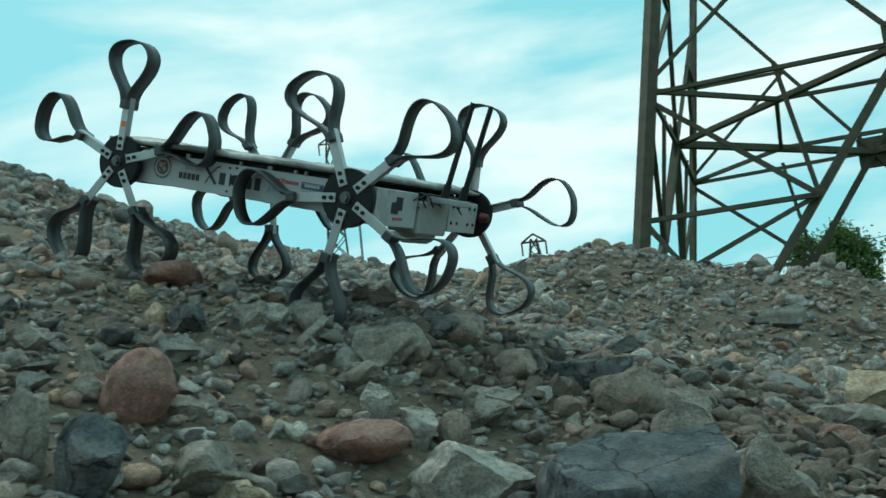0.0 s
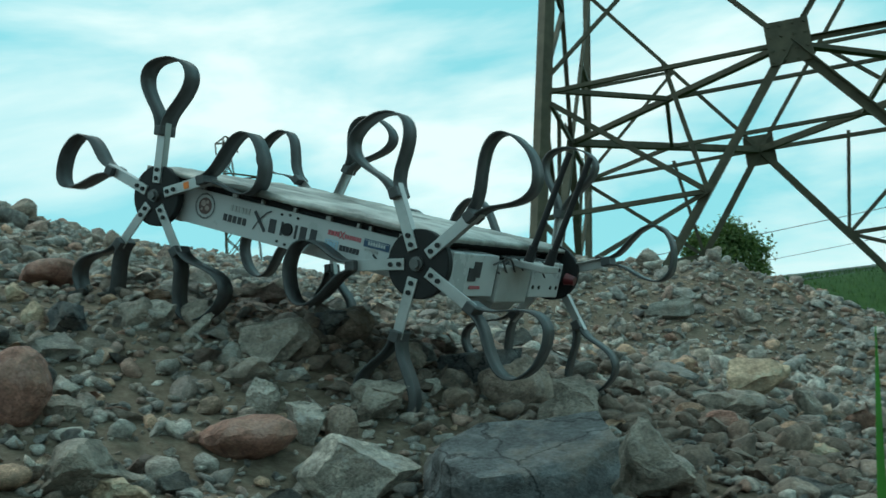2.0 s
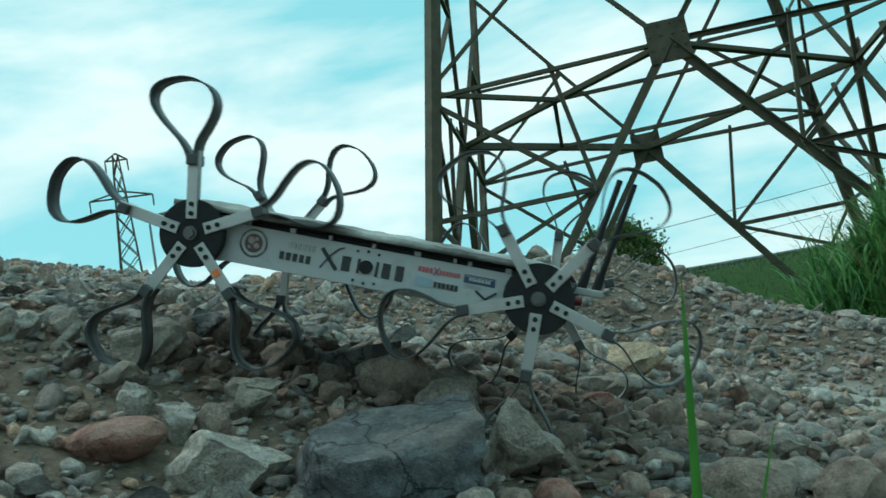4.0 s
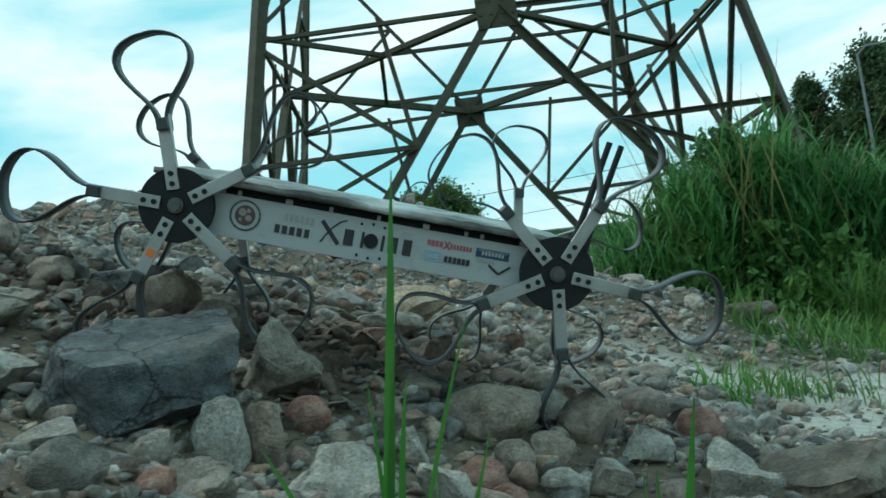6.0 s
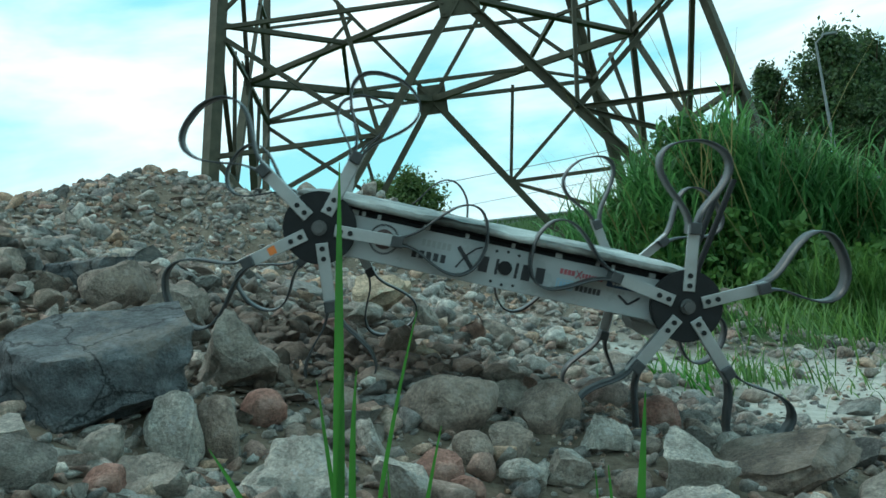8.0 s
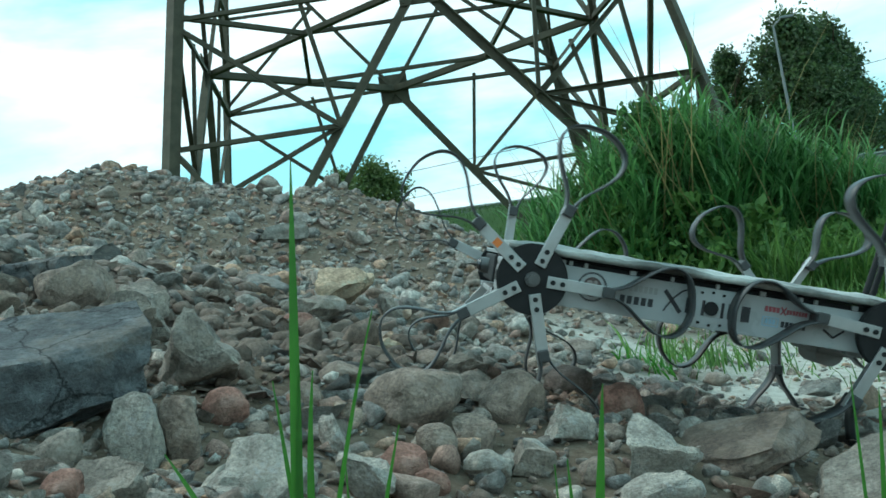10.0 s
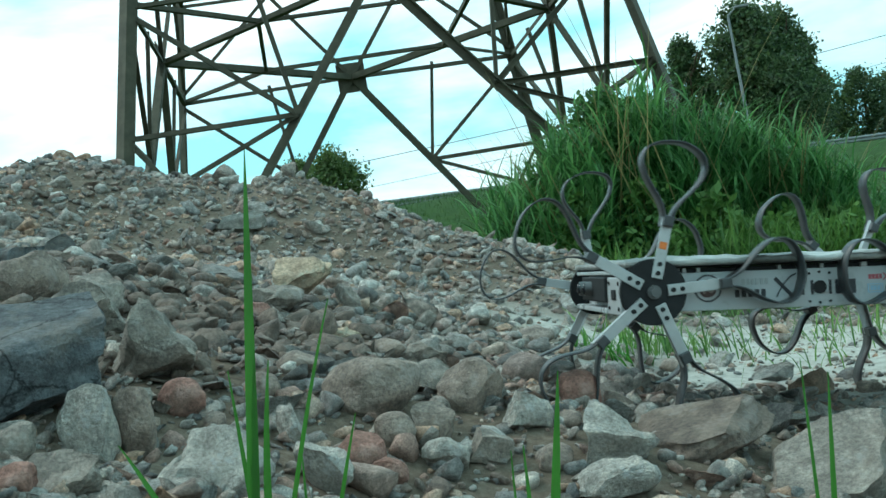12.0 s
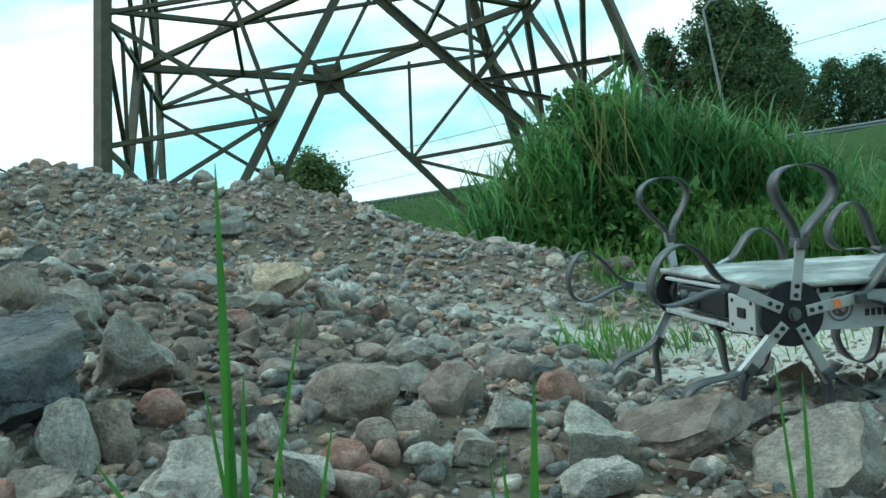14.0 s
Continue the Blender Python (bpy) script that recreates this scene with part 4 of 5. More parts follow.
def tree(name, x, y, z, tall, wide, seed, mat, label, n=5200, leaf=0.16, category="tree"):
    t = thing(name, label, category, "trees by the road" if category == "tree" else "")
    t.location = (x, y, z)
    part("trunk", trunk_bm(tall, 0.035 * tall * (0.6 if category == "bush" else 1), seed), BARK, t)
    part("crown", crown_mesh("crown", seed, n, wide, tall, mat, leaf), mat, t)
    return t


def road_y(x):
    return 41.0 + 0.49 * (x + 1.8)


def road_z(x):
    return float(ground(x, road_y(x) + 3.0))


def weed(x, y, tall, wide, seed, label):
    """A leafy weed: a stem with a crown of broad pale leaves."""
    t = thing("weed", label, "plant", "weeds among the reeds")
    t.location = (x, y, float(ground(x, y)) - 0.02)
    bm = bmesh.new()
    for k in range(5):
        a = 1.3 * k + seed
        rod(bm, (0, 0, 0), (0.25 * wide * math.cos(a), 0.25 * wide * math.sin(a), tall * 0.8), 0.006, 0.003, 6)
    part("stem", bm, REED, t)
    part("crown", crown_mesh("crown", seed, 700, wide, tall, WEED, 0.028), WEED, t)


def shrub(x, y, tall, wide, seed, label):
    """A dark leafy shrub on several thin stems."""
    t = thing("shrub", label, "shrub", "shrubs among the reeds")
    t.location = (x, y, float(ground(x, y)) - 0.02)
    for k in range(4):
        a = 1.7 * k + seed
        bm = bmesh.new()
        rod(bm, (0, 0, 0), (0.30 * wide * math.cos(a), 0.30 * wide * math.sin(a), tall * 0.85), 0.012, 0.004, 6)
        part("stem", bm, BARK, t)
    part("crown", crown_mesh("crown", seed, 6500, wide, tall, SHRUB, 0.026), SHRUB, t)


shrub(0.98, 5.45, 1.12, 0.62, 61, "dark green leafy shrub standing in the reeds")
shrub(1.26, 5.70, 1.22, 0.70, 62, "tall dark green shrub standing in the reeds")
shrub(0.62, 5.60, 0.72, 0.50, 63, "low dark shrub at the edge of the reeds")
shrub(1.62, 5.60, 0.98, 0.66, 64, "dark green leafy shrub standing in the reeds")
weed(1.36, 4.95, 0.52, 0.34, 41, "pale green broad-leaved weed in front of the reeds")
weed(1.58, 4.88, 0.40, 0.34, 45, "bright green leafy weed in front of the reeds")
weed(1.95, 4.80, 0.36, 0.36, 46, "pale green leafy weed in front of the reeds")
weed(2.30, 4.90, 0.34, 0.40, 47, "bright green leafy weed at the foot of the bank")
weed(1.05, 5.05, 0.62, 0.36, 48, "yellowish green weed growing up through the reeds")
weed(0.72, 5.05, 0.50, 0.28, 49, "thin pale weed at the edge of the reeds")
weed(1.75, 5.0, 0.45, 0.30, 42, "pale green leafy weed beside the reeds")
weed(2.05, 5.1, 0.42, 0.36, 43, "yellowish green leafy weed beside the reeds")
weed(1.12, 4.85, 0.30, 0.28, 44, "low green weed at the foot of the reeds")
tree("poplar", 19.6, 61.0, 3.5, 9.8, 6.4, 3, TREE, "tall dark green poplar beyond the road", 26000, 0.14)
tree("poplar", 16.0, 62.0, 3.5, 8.6, 3.0, 4, TREE, "slim dark green poplar beyond the road", 16000, 0.13)
tree("poplar", 22.3, 63.0, 3.5, 9.5, 4.5, 5, TREE, "tall dark green poplar with an uneven crown", 18000, 0.14)
tree("tree", 20.3, 58.0, 3.5, 5.7, 4.6, 6, TREE, "low rounded dark green tree beside the poplars", 12000, 0.10)
tree("tree", 25.2, 66.0, 3.5, 5.7, 4.0, 7, BUSH, "lighter green tree with thin branches", 6000, 0.11)
tree("tree", 27.8, 66.0, 3.5, 5.5, 4.0, 8, TREE, "dark green tree beyond the guard rail", 9000, 0.11)
tree("tree", 31.0, 68.0, 3.5, 5.5, 4.4, 9, TREE, "dark green tree beyond the guard rail", 9000, 0.11)
tree("tree", 35.0, 70.0, 3.5, 6.5, 5.4, 10, TREE, "dark green tree beyond the guard rail", 9000, 0.11)
tree("bush", -4.25, 45.0, 3.5, 3.25, 3.1, 11, BUSH, "round green bush beyond the heap", 12000, 0.085, "bush")
tree("bush", -5.75, 45.6, 3.5, 3.3, 2.2, 12, BUSH, "thin green bush with bare twigs", 6000, 0.075, "bush")


def make_road():
    bm = bmesh.new()
    prev = None
    for i in range(61):
        x = -60 + i * 2.5
        a, b = Vector((x, road_y(x) + 0.5, road_z(x) + 0.03)), Vector((x - 3.4, road_y(x) + 7.4, road_z(x) + 0.03))
        cur = (bm.verts.new(a), bm.verts.new(b), bm.verts.new(a - Vector((0, 0, 0.3))), bm.verts.new(b - Vector((0, 0, 0.3))))
        if prev:
            bm.faces.new((prev[0], cur[0], cur[1], prev[1]))
            bm.faces.new((prev[2], cur[2], cur[0], prev[0]))
        prev = cur
    tagged(new("road", finish("road", bm, ASPHALT)), "grey asphalt road along the top of the grassy bank", "road", kind="structure")
    rail = thing("guard_rail", "galvanised steel guard rail along the road", "guard rail")
    for i in range(24):
        x = -26 + i * 3.0
        a = Vector((x, road_y(x), road_z(x) - 0.3))
        b = Vector((x + 3.0, road_y(x + 3.0), road_z(x + 3.0) - 0.3))
        bm = bmesh.new()
        rod(bm, a - Vector((0, 0, 0.3)), a + Vector((0, 0, 0.78)), 0.06, seg=8)
        part("post", bm, GALV, rail)
        bm = bmesh.new()
        n = Vector((0.44, -0.9, 0)).normalized()
        prof = [(0.00, 0.46), (0.07, 0.50), (0.07, 0.56), (0.0, 0.61), (0.07, 0.66), (0.07, 0.72), (0.0, 0.76)]
        ring = [[bm.verts.new(p + n * (u + 0.07) + Vector((0, 0, w))) for u, w in prof] for p in (a, b)]
        for j in range(6):
            bm.faces.new((ring[0][j], ring[1][j], ring[1][j + 1], ring[0][j + 1]))
        part("rail_beam", bm, GALV, rail)


make_road()


def make_car():
    """A saloon car that drives along the road."""
    t = thing("car", "blue-grey saloon car driving on the road", "car")
    bm = bmesh.new()
    prof = [(-2.1, 0.35), (-2.15, 0.75), (-1.9, 0.92), (-1.25, 0.98), (-0.65, 1.38), (0.65, 1.42), (1.30, 0.98), (2.0, 0.86), (2.15, 0.62), (2.1, 0.35)]
    sides = []
    for s in (-1, 1):
        sides.append([bm.verts.new((x, s * (0.82 - 0.16 * max(0, z - 0.95) / 0.45), z)) for x, z in prof])
    for i in range(len(prof)):
        j = (i + 1) % len(prof)
        bm.faces.new((sides[0][i], sides[0][j], sides[1][j], sides[1][i]))
    bm.faces.new(sides[0][::-1])
    bm.faces.new(sides[1])
    bmesh.ops.bevel(bm, geom=bm.edges[:], offset=0.05, segments=2, affect="EDGES")
    part("body", bm, CAR_PAINT, t)
    for s in (-1, 1):
        for x0, x1 in ((-1.0, -0.06), (0.02, 1.0)):
            bm = bmesh.new()
            y = s * 0.775
            bm.faces.new([bm.verts.new(c) for c in ((x0, y + s * 0.02, 1.0), (x1, y + s * 0.02, 1.0), (min(x1, 0.62), y - s * 0.085, 1.33), (max(x0, -0.60), y - s * 0.085, 1.33))])
            part("window", bm, GLASS, t)
        for x in (-1.3, 1.3):
            bm = bmesh.new()
            rod(bm, (x, s * 0.66, 0.31), (x, s * 0.86, 0.31), 0.31, seg=24)
            w = part("wheel", bm, BLACK, t)
            bm = bmesh.new()
            rod(bm, (x, s * 0.855, 0.31), (x, s * 0.875, 0.31), 0.19, seg=16)
            part("rim", bm, ALU_DULL, w)
    return t


CAR = make_car()


def car_pose(t):
    x = -1.3 + 6.0 * (t - 1.2)
    return pose(x, road_y(x) + 5.4, road_z(x) + 0.04, 0, 0, 26.1)


def street_lamp(x, y, z, top, arm, label):
    t = thing("street_lamp", label, "street lamp", "street lamps")
    t.location = (x, y, z)
    bm = bmesh.new()
    rod(bm, (0, 0, -0.3), (0, 0, top - 0.3), 0.09, 0.05, 10)
    part("pole", bm, GALV, t)
    bm = bmesh.new()
    rod(bm, (0, 0, top - 0.32), (arm * 0.6, 0, top), 0.04, 0.035, 8)
    part("arm", bm, GALV, t)
    bm = bmesh.new()
    box(bm, (arm * 0.55 - 0.05, -0.12, top - 0.05), (arm * 0.55 + math.copysign(0.6, arm), 0.12, top + 0.07) if arm > 0 else (arm * 0.55 + 0.05, 0.12, top + 0.07), bevel=0.03)
    part("lamp_head", bm, GALV, t)


street_lamp(14.9, 48.2, 3.5, 7.15, 0.7, "slim grey street lamp beside the road")
street_lamp(-24.0, 40.0, 0.0, 11.1, 0.7, "slim grey street lamp far beyond the gravel slope")


def far_tower(x, y, tall, label, name="far_transmission_tower"):
    t = thing(name, label, "pylon")
    t.location = (x, y, 0)
    t.rotation_euler = (0, 0, 0.5)

    def half(z):
        return 1.9 * (1 - z / tall) ** 0.9 + 0.28

    bm = bmesh.new()
    n = 15
    for sx, sy in ((-1, -1), (1, -1), (1, 1), (-1, 1)):
        for i in range(n):
            a, b = tall * i / n, tall * (i + 1) / n
            rod(bm, (sx * half(a), sy * half(a), a), (sx * half(b), sy * half(b), b), 0.10, seg=4)
            ox, oy = -sy, sx
            rod(bm, (sx * half(a), sy * half(a), a), (ox * half(b), oy * half(b), b), 0.06, seg=4)
            rod(bm, (ox * half(a), oy * half(a), a), (sx * half(b), sy * half(b), b), 0.06, seg=4)
    part("lattice_mast", bm, STEEL, t)
    for z, w in ((tall * 0.86, 3.4), (tall * 0.985, 1.2)):
        bm = bmesh.new()
        for s in (-1, 1):
            rod(bm, (0, 0, z + 0.8), (s * w, 0, z), 0.10, seg=4)
            rod(bm, (0, 0, z), (s * w, 0, z), 0.10, seg=4)
            rod(bm, (s * w, 0, z), (s * w, 0, z - 1.3), 0.09, seg=6)
        part("cross_arm", bm, STEEL, t)
    return t


far_tower(-62.8, 100.0, 35.0, "distant grey steel lattice tower with one wide cross arm")
far_tower(-37.0, 95.0, 18.0, "small distant steel lattice mast on the skyline")


def cable(name, a, b, sag, r, label):
    a, b = Vector(a), Vector(b)
    bm = bmesh.new()
    pts = [a.lerp(b, i / 24) - Vector((0, 0, 4 * sag * (i / 24) * (1 - i / 24))) for i in range(25)]
    for p, q in zip(pts, pts[1:]):
        rod(bm, p, q, r, seg=5)
    tagged(new(name, finish(name, bm, WIRE)), label, "cable", "overhead cables")


cable("overhead_cable", (-40, 70, 9.3), (40, 75, 13.0), 1.2, 0.025, "thin dark overhead cable far behind the tower")
cable("overhead_cable", (-40, 80, 8.7), (40, 85, 12.0), 1.2, 0.020, "thin dark overhead cable far behind the tower")


# ---- rover ----
HALF_BASE, HALF_TRACK = 0.26, 0.245
GLOBE_X = -0.171


def bar_letters(bm, x0, z0, n, wide, tall, gap, y):
    """Plain blocks in place of a word's letters."""
    for i in range(n):
        x = x0 + i * (wide + gap)
        box(bm, (x, y, z0), (x + wide, y + 0.0012, z0 + tall))


def strap_points():
    """The closed outline of a springy loop foot, in the wheel's plane: along and across the spoke."""
    half = [(0.106, 0.005), (0.122, 0.008), (0.138, 0.016), (0.154, 0.029), (0.170, 0.041), (0.186, 0.049), (0.202, 0.050), (0.216, 0.042), (0.225, 0.026), (0.229, 0.008)]
    return half + [(a + 0.001, -b * 0.94) for a, b in half[::-1]]


def smooth_line(pts, k=3):
    out = []
    n = len(pts)
    for i in range(n - 1):
        p = [Vector(pts[max(0, min(n - 1, j))]) for j in (i - 1, i, i + 1, i + 2)]
        for s in range(k):
            t = s / k
            out.append(0.5 * (2 * p[1] + (p[2] - p[0]) * t + (2 * p[0] - 5 * p[1] + 4 * p[2] - p[3]) * t * t + (3 * p[1] - p[0] - 3 * p[2] + p[3]) * t ** 3))
    return out + [Vector(pts[-1])]


def strap_bm(skew):
    bm = bmesh.new()
    line = smooth_line([(a, b + skew * max(0, a - 0.106) * 1.0) for a, b in strap_points()])
    wide, thick = 0.0175, 0.0012
    rows = []
    for i, p in enumerate(line):
        q0, q1 = line[max(0, i - 1)], line[min(len(line) - 1, i + 1)]
        d = (q1 - q0).normalized()
        n = Vector((-d.y, d.x))
        rows.append([bm.verts.new((p.x + n.x * s * thick, y, p.y + n.y * s * thick)) for s, y in ((1, -wide), (1, wide), (-1, wide), (-1, -wide))])
    for a, b in zip(rows, rows[1:]):
        for j in range(4):
            bm.faces.new((a[j], a[(j + 1) % 4], b[(j + 1) % 4], b[j]))
    bm.faces.new(rows[0][::-1])
    bm.faces.new(rows[-1])
    bmesh.ops.recalc_face_normals(bm, faces=bm.faces)
    return bm


def wheel(parent, mark):
    """A spoked wheel: a black disc with five aluminium spokes, each with a springy loop foot. Its outer face looks to -y."""
    bm = bmesh.new()
    rod(bm, (0, -0.004, 0), (0, 0.010, 0), 0.0505, seg=48)
    es = [e for e in bm.edges if e.calc_face_angle(0) > 1]
    bmesh.ops.bevel(bm, geom=es, offset=0.0015, segments=2, affect="EDGES")
    w = part("wheel", bm, BLACK, parent, "black disc wheel with five aluminium spokes and springy loop feet")
    bm = bmesh.new()
    rod(bm, (0, -0.010, 0), (0, 0.0, 0), 0.0105, seg=24)
    rod(bm, (0, -0.016, 0), (0, -0.009, 0), 0.0078, seg=6)
    part("axle_nut", bm, NUT, w, "steel axle nut")
    for i in range(5):
        turn = Matrix.Rotation(radians(72 * i), 4, "Y")
        bm = bmesh.new()
        box(bm, (0.021, -0.0075, -0.0085), (0.112, -0.0045, 0.0085), bevel=0.0008)
        box(bm, (0.021, -0.0075, -0.0085), (0.122, 0.0060, -0.0065), bevel=0.0006)
        bmesh.ops.transform(bm, matrix=turn, verts=bm.verts)
        sp = part("spoke", bm, ALU, w, "aluminium angle spoke")
        for k in (0.029, 0.043):
            bm = bmesh.new()
            rod(bm, (k, -0.0105, 0), (k, -0.0070, 0), 0.0036, seg=12)
            bmesh.ops.transform(bm, matrix=turn, verts=bm.verts)
            part("bolt", bm, BLACK, sp)
        bm = strap_bm((0.05, 0.08, 0.0, 0.18, 0.0)[i])
        bmesh.ops.transform(bm, matrix=turn, verts=bm.verts)
        part("loop_foot", bm, RUBBER, w, "black springy strap bent into a loop", True)
        bm = bmesh.new()
        box(bm, (0.100, -0.0180, -0.0080), (0.117, 0.0180, 0.0080), bevel=0.002)
        bmesh.ops.transform(bm, matrix=turn, verts=bm.verts)
        part("clamp", bm, RUBBER, w)
        if mark and i == 0:
            bm = bmesh.new()
            box(bm, (0.066, -0.0085, -0.0055), (0.077, -0.0074, 0.0055))
            part("tape_mark", bm, ORANGE, w, "square of orange tape")
    return w


def make_rover():
    r = thing("rover", "small white four-wheeled rover with spoked loop-foot wheels on the stones", "robot")
    # chassis tray with the two printed side panels
    bm = bmesh.new()
    box(bm, (-0.235, -0.205, -0.030), (0.235, 0.205, -0.026), bevel=0.001)
    part("floor_pan", bm, BLACK, r)
    for s in (-1, 1):
        bm = bmesh.new()
        y0, y1 = (-0.224, -0.220) if s < 0 else (0.220, 0.224)
        box(bm, (-0.245, y0, -0.032), (0.245, y1, 0.027), bevel=0.001)
        side = part("side_panel", bm, PANEL, r, "white aluminium side panel with printed marks")
        if s < 0:
            y = -0.2254
            bm = bmesh.new()
            bmesh.ops.create_circle(bm, cap_ends=True, segments=32, radius=0.0140, matrix=Matrix.Translation((GLOBE_X, y, 0.002)) @ Matrix.Rotation(radians(90), 4, "X"))
            part("globe_mark", bm, RUST_INK, side, "round brown globe mark")
            bm = bmesh.new()
            for u, w, rr in ((-0.004, 0.004, 0.0055), (0.005, -0.003, 0.0045), (0.004, 0.007, 0.0030), (-0.006, -0.006, 0.0025)):
                bmesh.ops.create_circle(bm, cap_ends=True, segments=9, radius=rr, matrix=Matrix.Translation((GLOBE_X + u, y - 0.0006, 0.002 + w)) @ Matrix.Rotation(radians(90), 4, "X"))
            part("globe_patch", bm, PALE_RUST, side, "pale patches on the globe mark")
            bm = bmesh.new()
            for i in range(40):
                a, b = radians(9 * i), radians(9 * i + 6.5)
                q = [bm.verts.new((GLOBE_X + rr * math.cos(t), y, 0.002 + rr * math.sin(t))) for rr, t in ((0.0185, a), (0.0185, b), (0.0215, b), (0.0215, a))]
                bm.faces.new(q)
            part("ring_mark", bm, INK, side)
            bm = bmesh.new()
            bar_letters(bm, -0.118, 0.005, 6, 0.0050, 0.0095, 0.0022, y)
            part("grey_mark", bm, ALU_DULL, side, "small grey print")
            bm = bmesh.new()
            bar_letters(bm, -0.129, -0.0135, 5, 0.0068, 0.0115, 0.0034, y)
            part("dark_mark", bm, INK, side, "row of dark print")
            # the big crossed strokes: one thick and straight, one thin and bowed
            bm = bmesh.new()
            thick = [(-0.0665, 0.014), (-0.0405, -0.0145)]
            thin = [(-0.0650, -0.0155), (-0.0600, -0.0060), (-0.0520, 0.0060), (-0.0420, 0.0160), (-0.0330, 0.0200)]
            for line, w in ((thick, 0.0030), (thin, 0.0012)):
                for a, b in zip(line, line[1:]):
                    d = Vector((b[0] - a[0], b[1] - a[1])).normalized()
                    n = Vector((-d.y, d.x)) * w
                    bm.faces.new([bm.verts.new((px, y, pz)) for px, pz in ((a[0] + n.x, a[1] + n.y), (a[0] - n.x, a[1] - n.y), (b[0] - n.x, b[1] - n.y), (b[0] + n.x, b[1] + n.y))])
            part("crossed_mark", bm, INK, side, "bold dark crossed strokes")
            # heavy print as plain blocks
            for x, w in ((-0.034, 0.0130), (-0.0105, 0.0040), (0.0175, 0.0042), (0.0275, 0.0125), (0.0475, 0.0120)):
                bm = bmesh.new()
                box(bm, (x, y, -0.0135), (x + w, y + 0.001, 0.0085))
                part("bold_mark", bm, INK, side, "bold dark printed block")
            bm = bmesh.new()
            rod(bm, (0.003, -0.228, -0.002), (0.003, -0.219, -0.002), 0.0100, seg=24)
            part("port", bm, BLACK, side, "round black opening")
            for x, z in ((-0.013, 0.019), (-0.013, -0.024), (0.019, 0.019), (0.019, -0.024), (0.003, 0.021), (0.003, -0.026)):
                bm = bmesh.new()
                rod(bm, (x, -0.2262, z), (x, -0.222, z), 0.0021, seg=10)
                part("screw", bm, BLACK, side)
            bm = bmesh.new()
            bar_letters(bm, 0.080, 0.0070, 4, 0.0042, 0.0075, 0.0014, y)
            bar_letters(bm, 0.112, 0.0070, 7, 0.0030, 0.0065, 0.0014, y)
            for a, b in (((0.103, 0.005), (0.111, 0.0165)), ((0.103, 0.0165), (0.111, 0.005))):
                rod(bm, (a[0], y, a[1]), (b[0], y, b[1]), 0.0010, seg=6)
            part("red_mark", bm, RED_INK, side, "small red print")
            bm = bmesh.new()
            for lo, hi in (((0.078, -0.014), (0.102, -0.0125)), ((0.078, -0.0015), (0.102, 0.0)), ((0.078, -0.0125), (0.0795, -0.0015)), ((0.1005, -0.0125), (0.102, -0.0015))):
                box(bm, (lo[0], y, lo[1]), (hi[0], y + 0.001, hi[1]))
            bar_letters(bm, 0.0825, -0.0105, 3, 0.0040, 0.0075, 0.0014, y)
            part("pale_mark", bm, PALE_INK, side, "pale blue framed print")
            bm = bmesh.new()
            bar_letters(bm, 0.106, -0.0125, 6, 0.0048, 0.0085, 0.0014, y)
            part("dark_mark", bm, INK, side, "row of dark print")
            bm = bmesh.new()
            box(bm, (0.148, y, 0.003), (0.194, y + 0.001, 0.015))
            part("blue_mark", bm, BLUE_INK, side, "dark blue framed print")
            bm = bmesh.new()
            bar_letters(bm, 0.156, 0.0065, 7, 0.0032, 0.0050, 0.0014, y - 0.0006)
            box(bm, (0.150, y - 0.0006, 0.0125), (0.192, y + 0.0004, 0.0133))
            part("pale_line", bm, PANEL, side, "pale print on the dark blue mark")
            bm = bmesh.new()
            bar_letters(bm, 0.150, -0.0040, 6, 0.0030, 0.0045, 0.0014, y)
            part("grey_mark", bm, ALU_DULL, side, "small grey print")
            bm = bmesh.new()
            for a, b in (((0.168, -0.006), (0.183, -0.016)), ((0.183, -0.016), (0.198, -0.004))):
                rod(bm, (a[0], y, a[1]), (b[0], y, b[1]), 0.0016, seg=6)
            part("bird_mark", bm, INK, side, "black winged mark")
    # dark inner box and end plates
    bm = bmesh.new()
    box(bm, (-0.230, -0.216, -0.028), (0.232, 0.216, 0.0343), bevel=0.002)
    part("inner_box", bm, BLACK, r, "black equipment box inside the panels")
    for i, x in enumerate((-0.222, -0.208, -0.186, -0.120, -0.060, 0.006, 0.070, 0.128, 0.150, 0.205)):
        for s in (-1, 1):
            bm = bmesh.new()
            box(bm, (x, s * 0.2205 - 0.003, 0.0275), (x + (0.005 if i % 3 else 0.009), s * 0.2205 + 0.003, 0.0340))
            part("clip", bm, ALU_DULL, r)
    bm = bmesh.new()
    bmesh.ops.create_grid(bm, x_segments=70, y_segments=60, size=0.5)
    for v in bm.verts:
        x, y = v.co.x, v.co.y
        edge = smooth(0.44, 0.5, max(abs(x), abs(y)))
        crease = 0.0026 * noise.fractal(Vector((x * 9, y * 9, 3.1)), 0.9, 2, 4) + 0.0016 * noise.noise(Vector((x * 30, y * 30, 1.7)))
        wave = 0.003 * noise.noise(Vector((x * 16, y * 16, 8.0)))
        v.co = Vector((x * (0.578 + wave) - 0.010, y * (0.482 + wave), 0.0520 + crease - 0.005 * edge))
    low = bmesh.ops.extrude_face_region(bm, geom=bm.faces[:])["geom"]
    for v in low:
        if isinstance(v, bmesh.types.BMVert):
            v.co.z = 0.0382 + 0.0016 * noise.noise(Vector((v.co.x * 90, v.co.y * 90, 5.0)))
    bmesh.ops.recalc_face_normals(bm, faces=bm.faces[:])
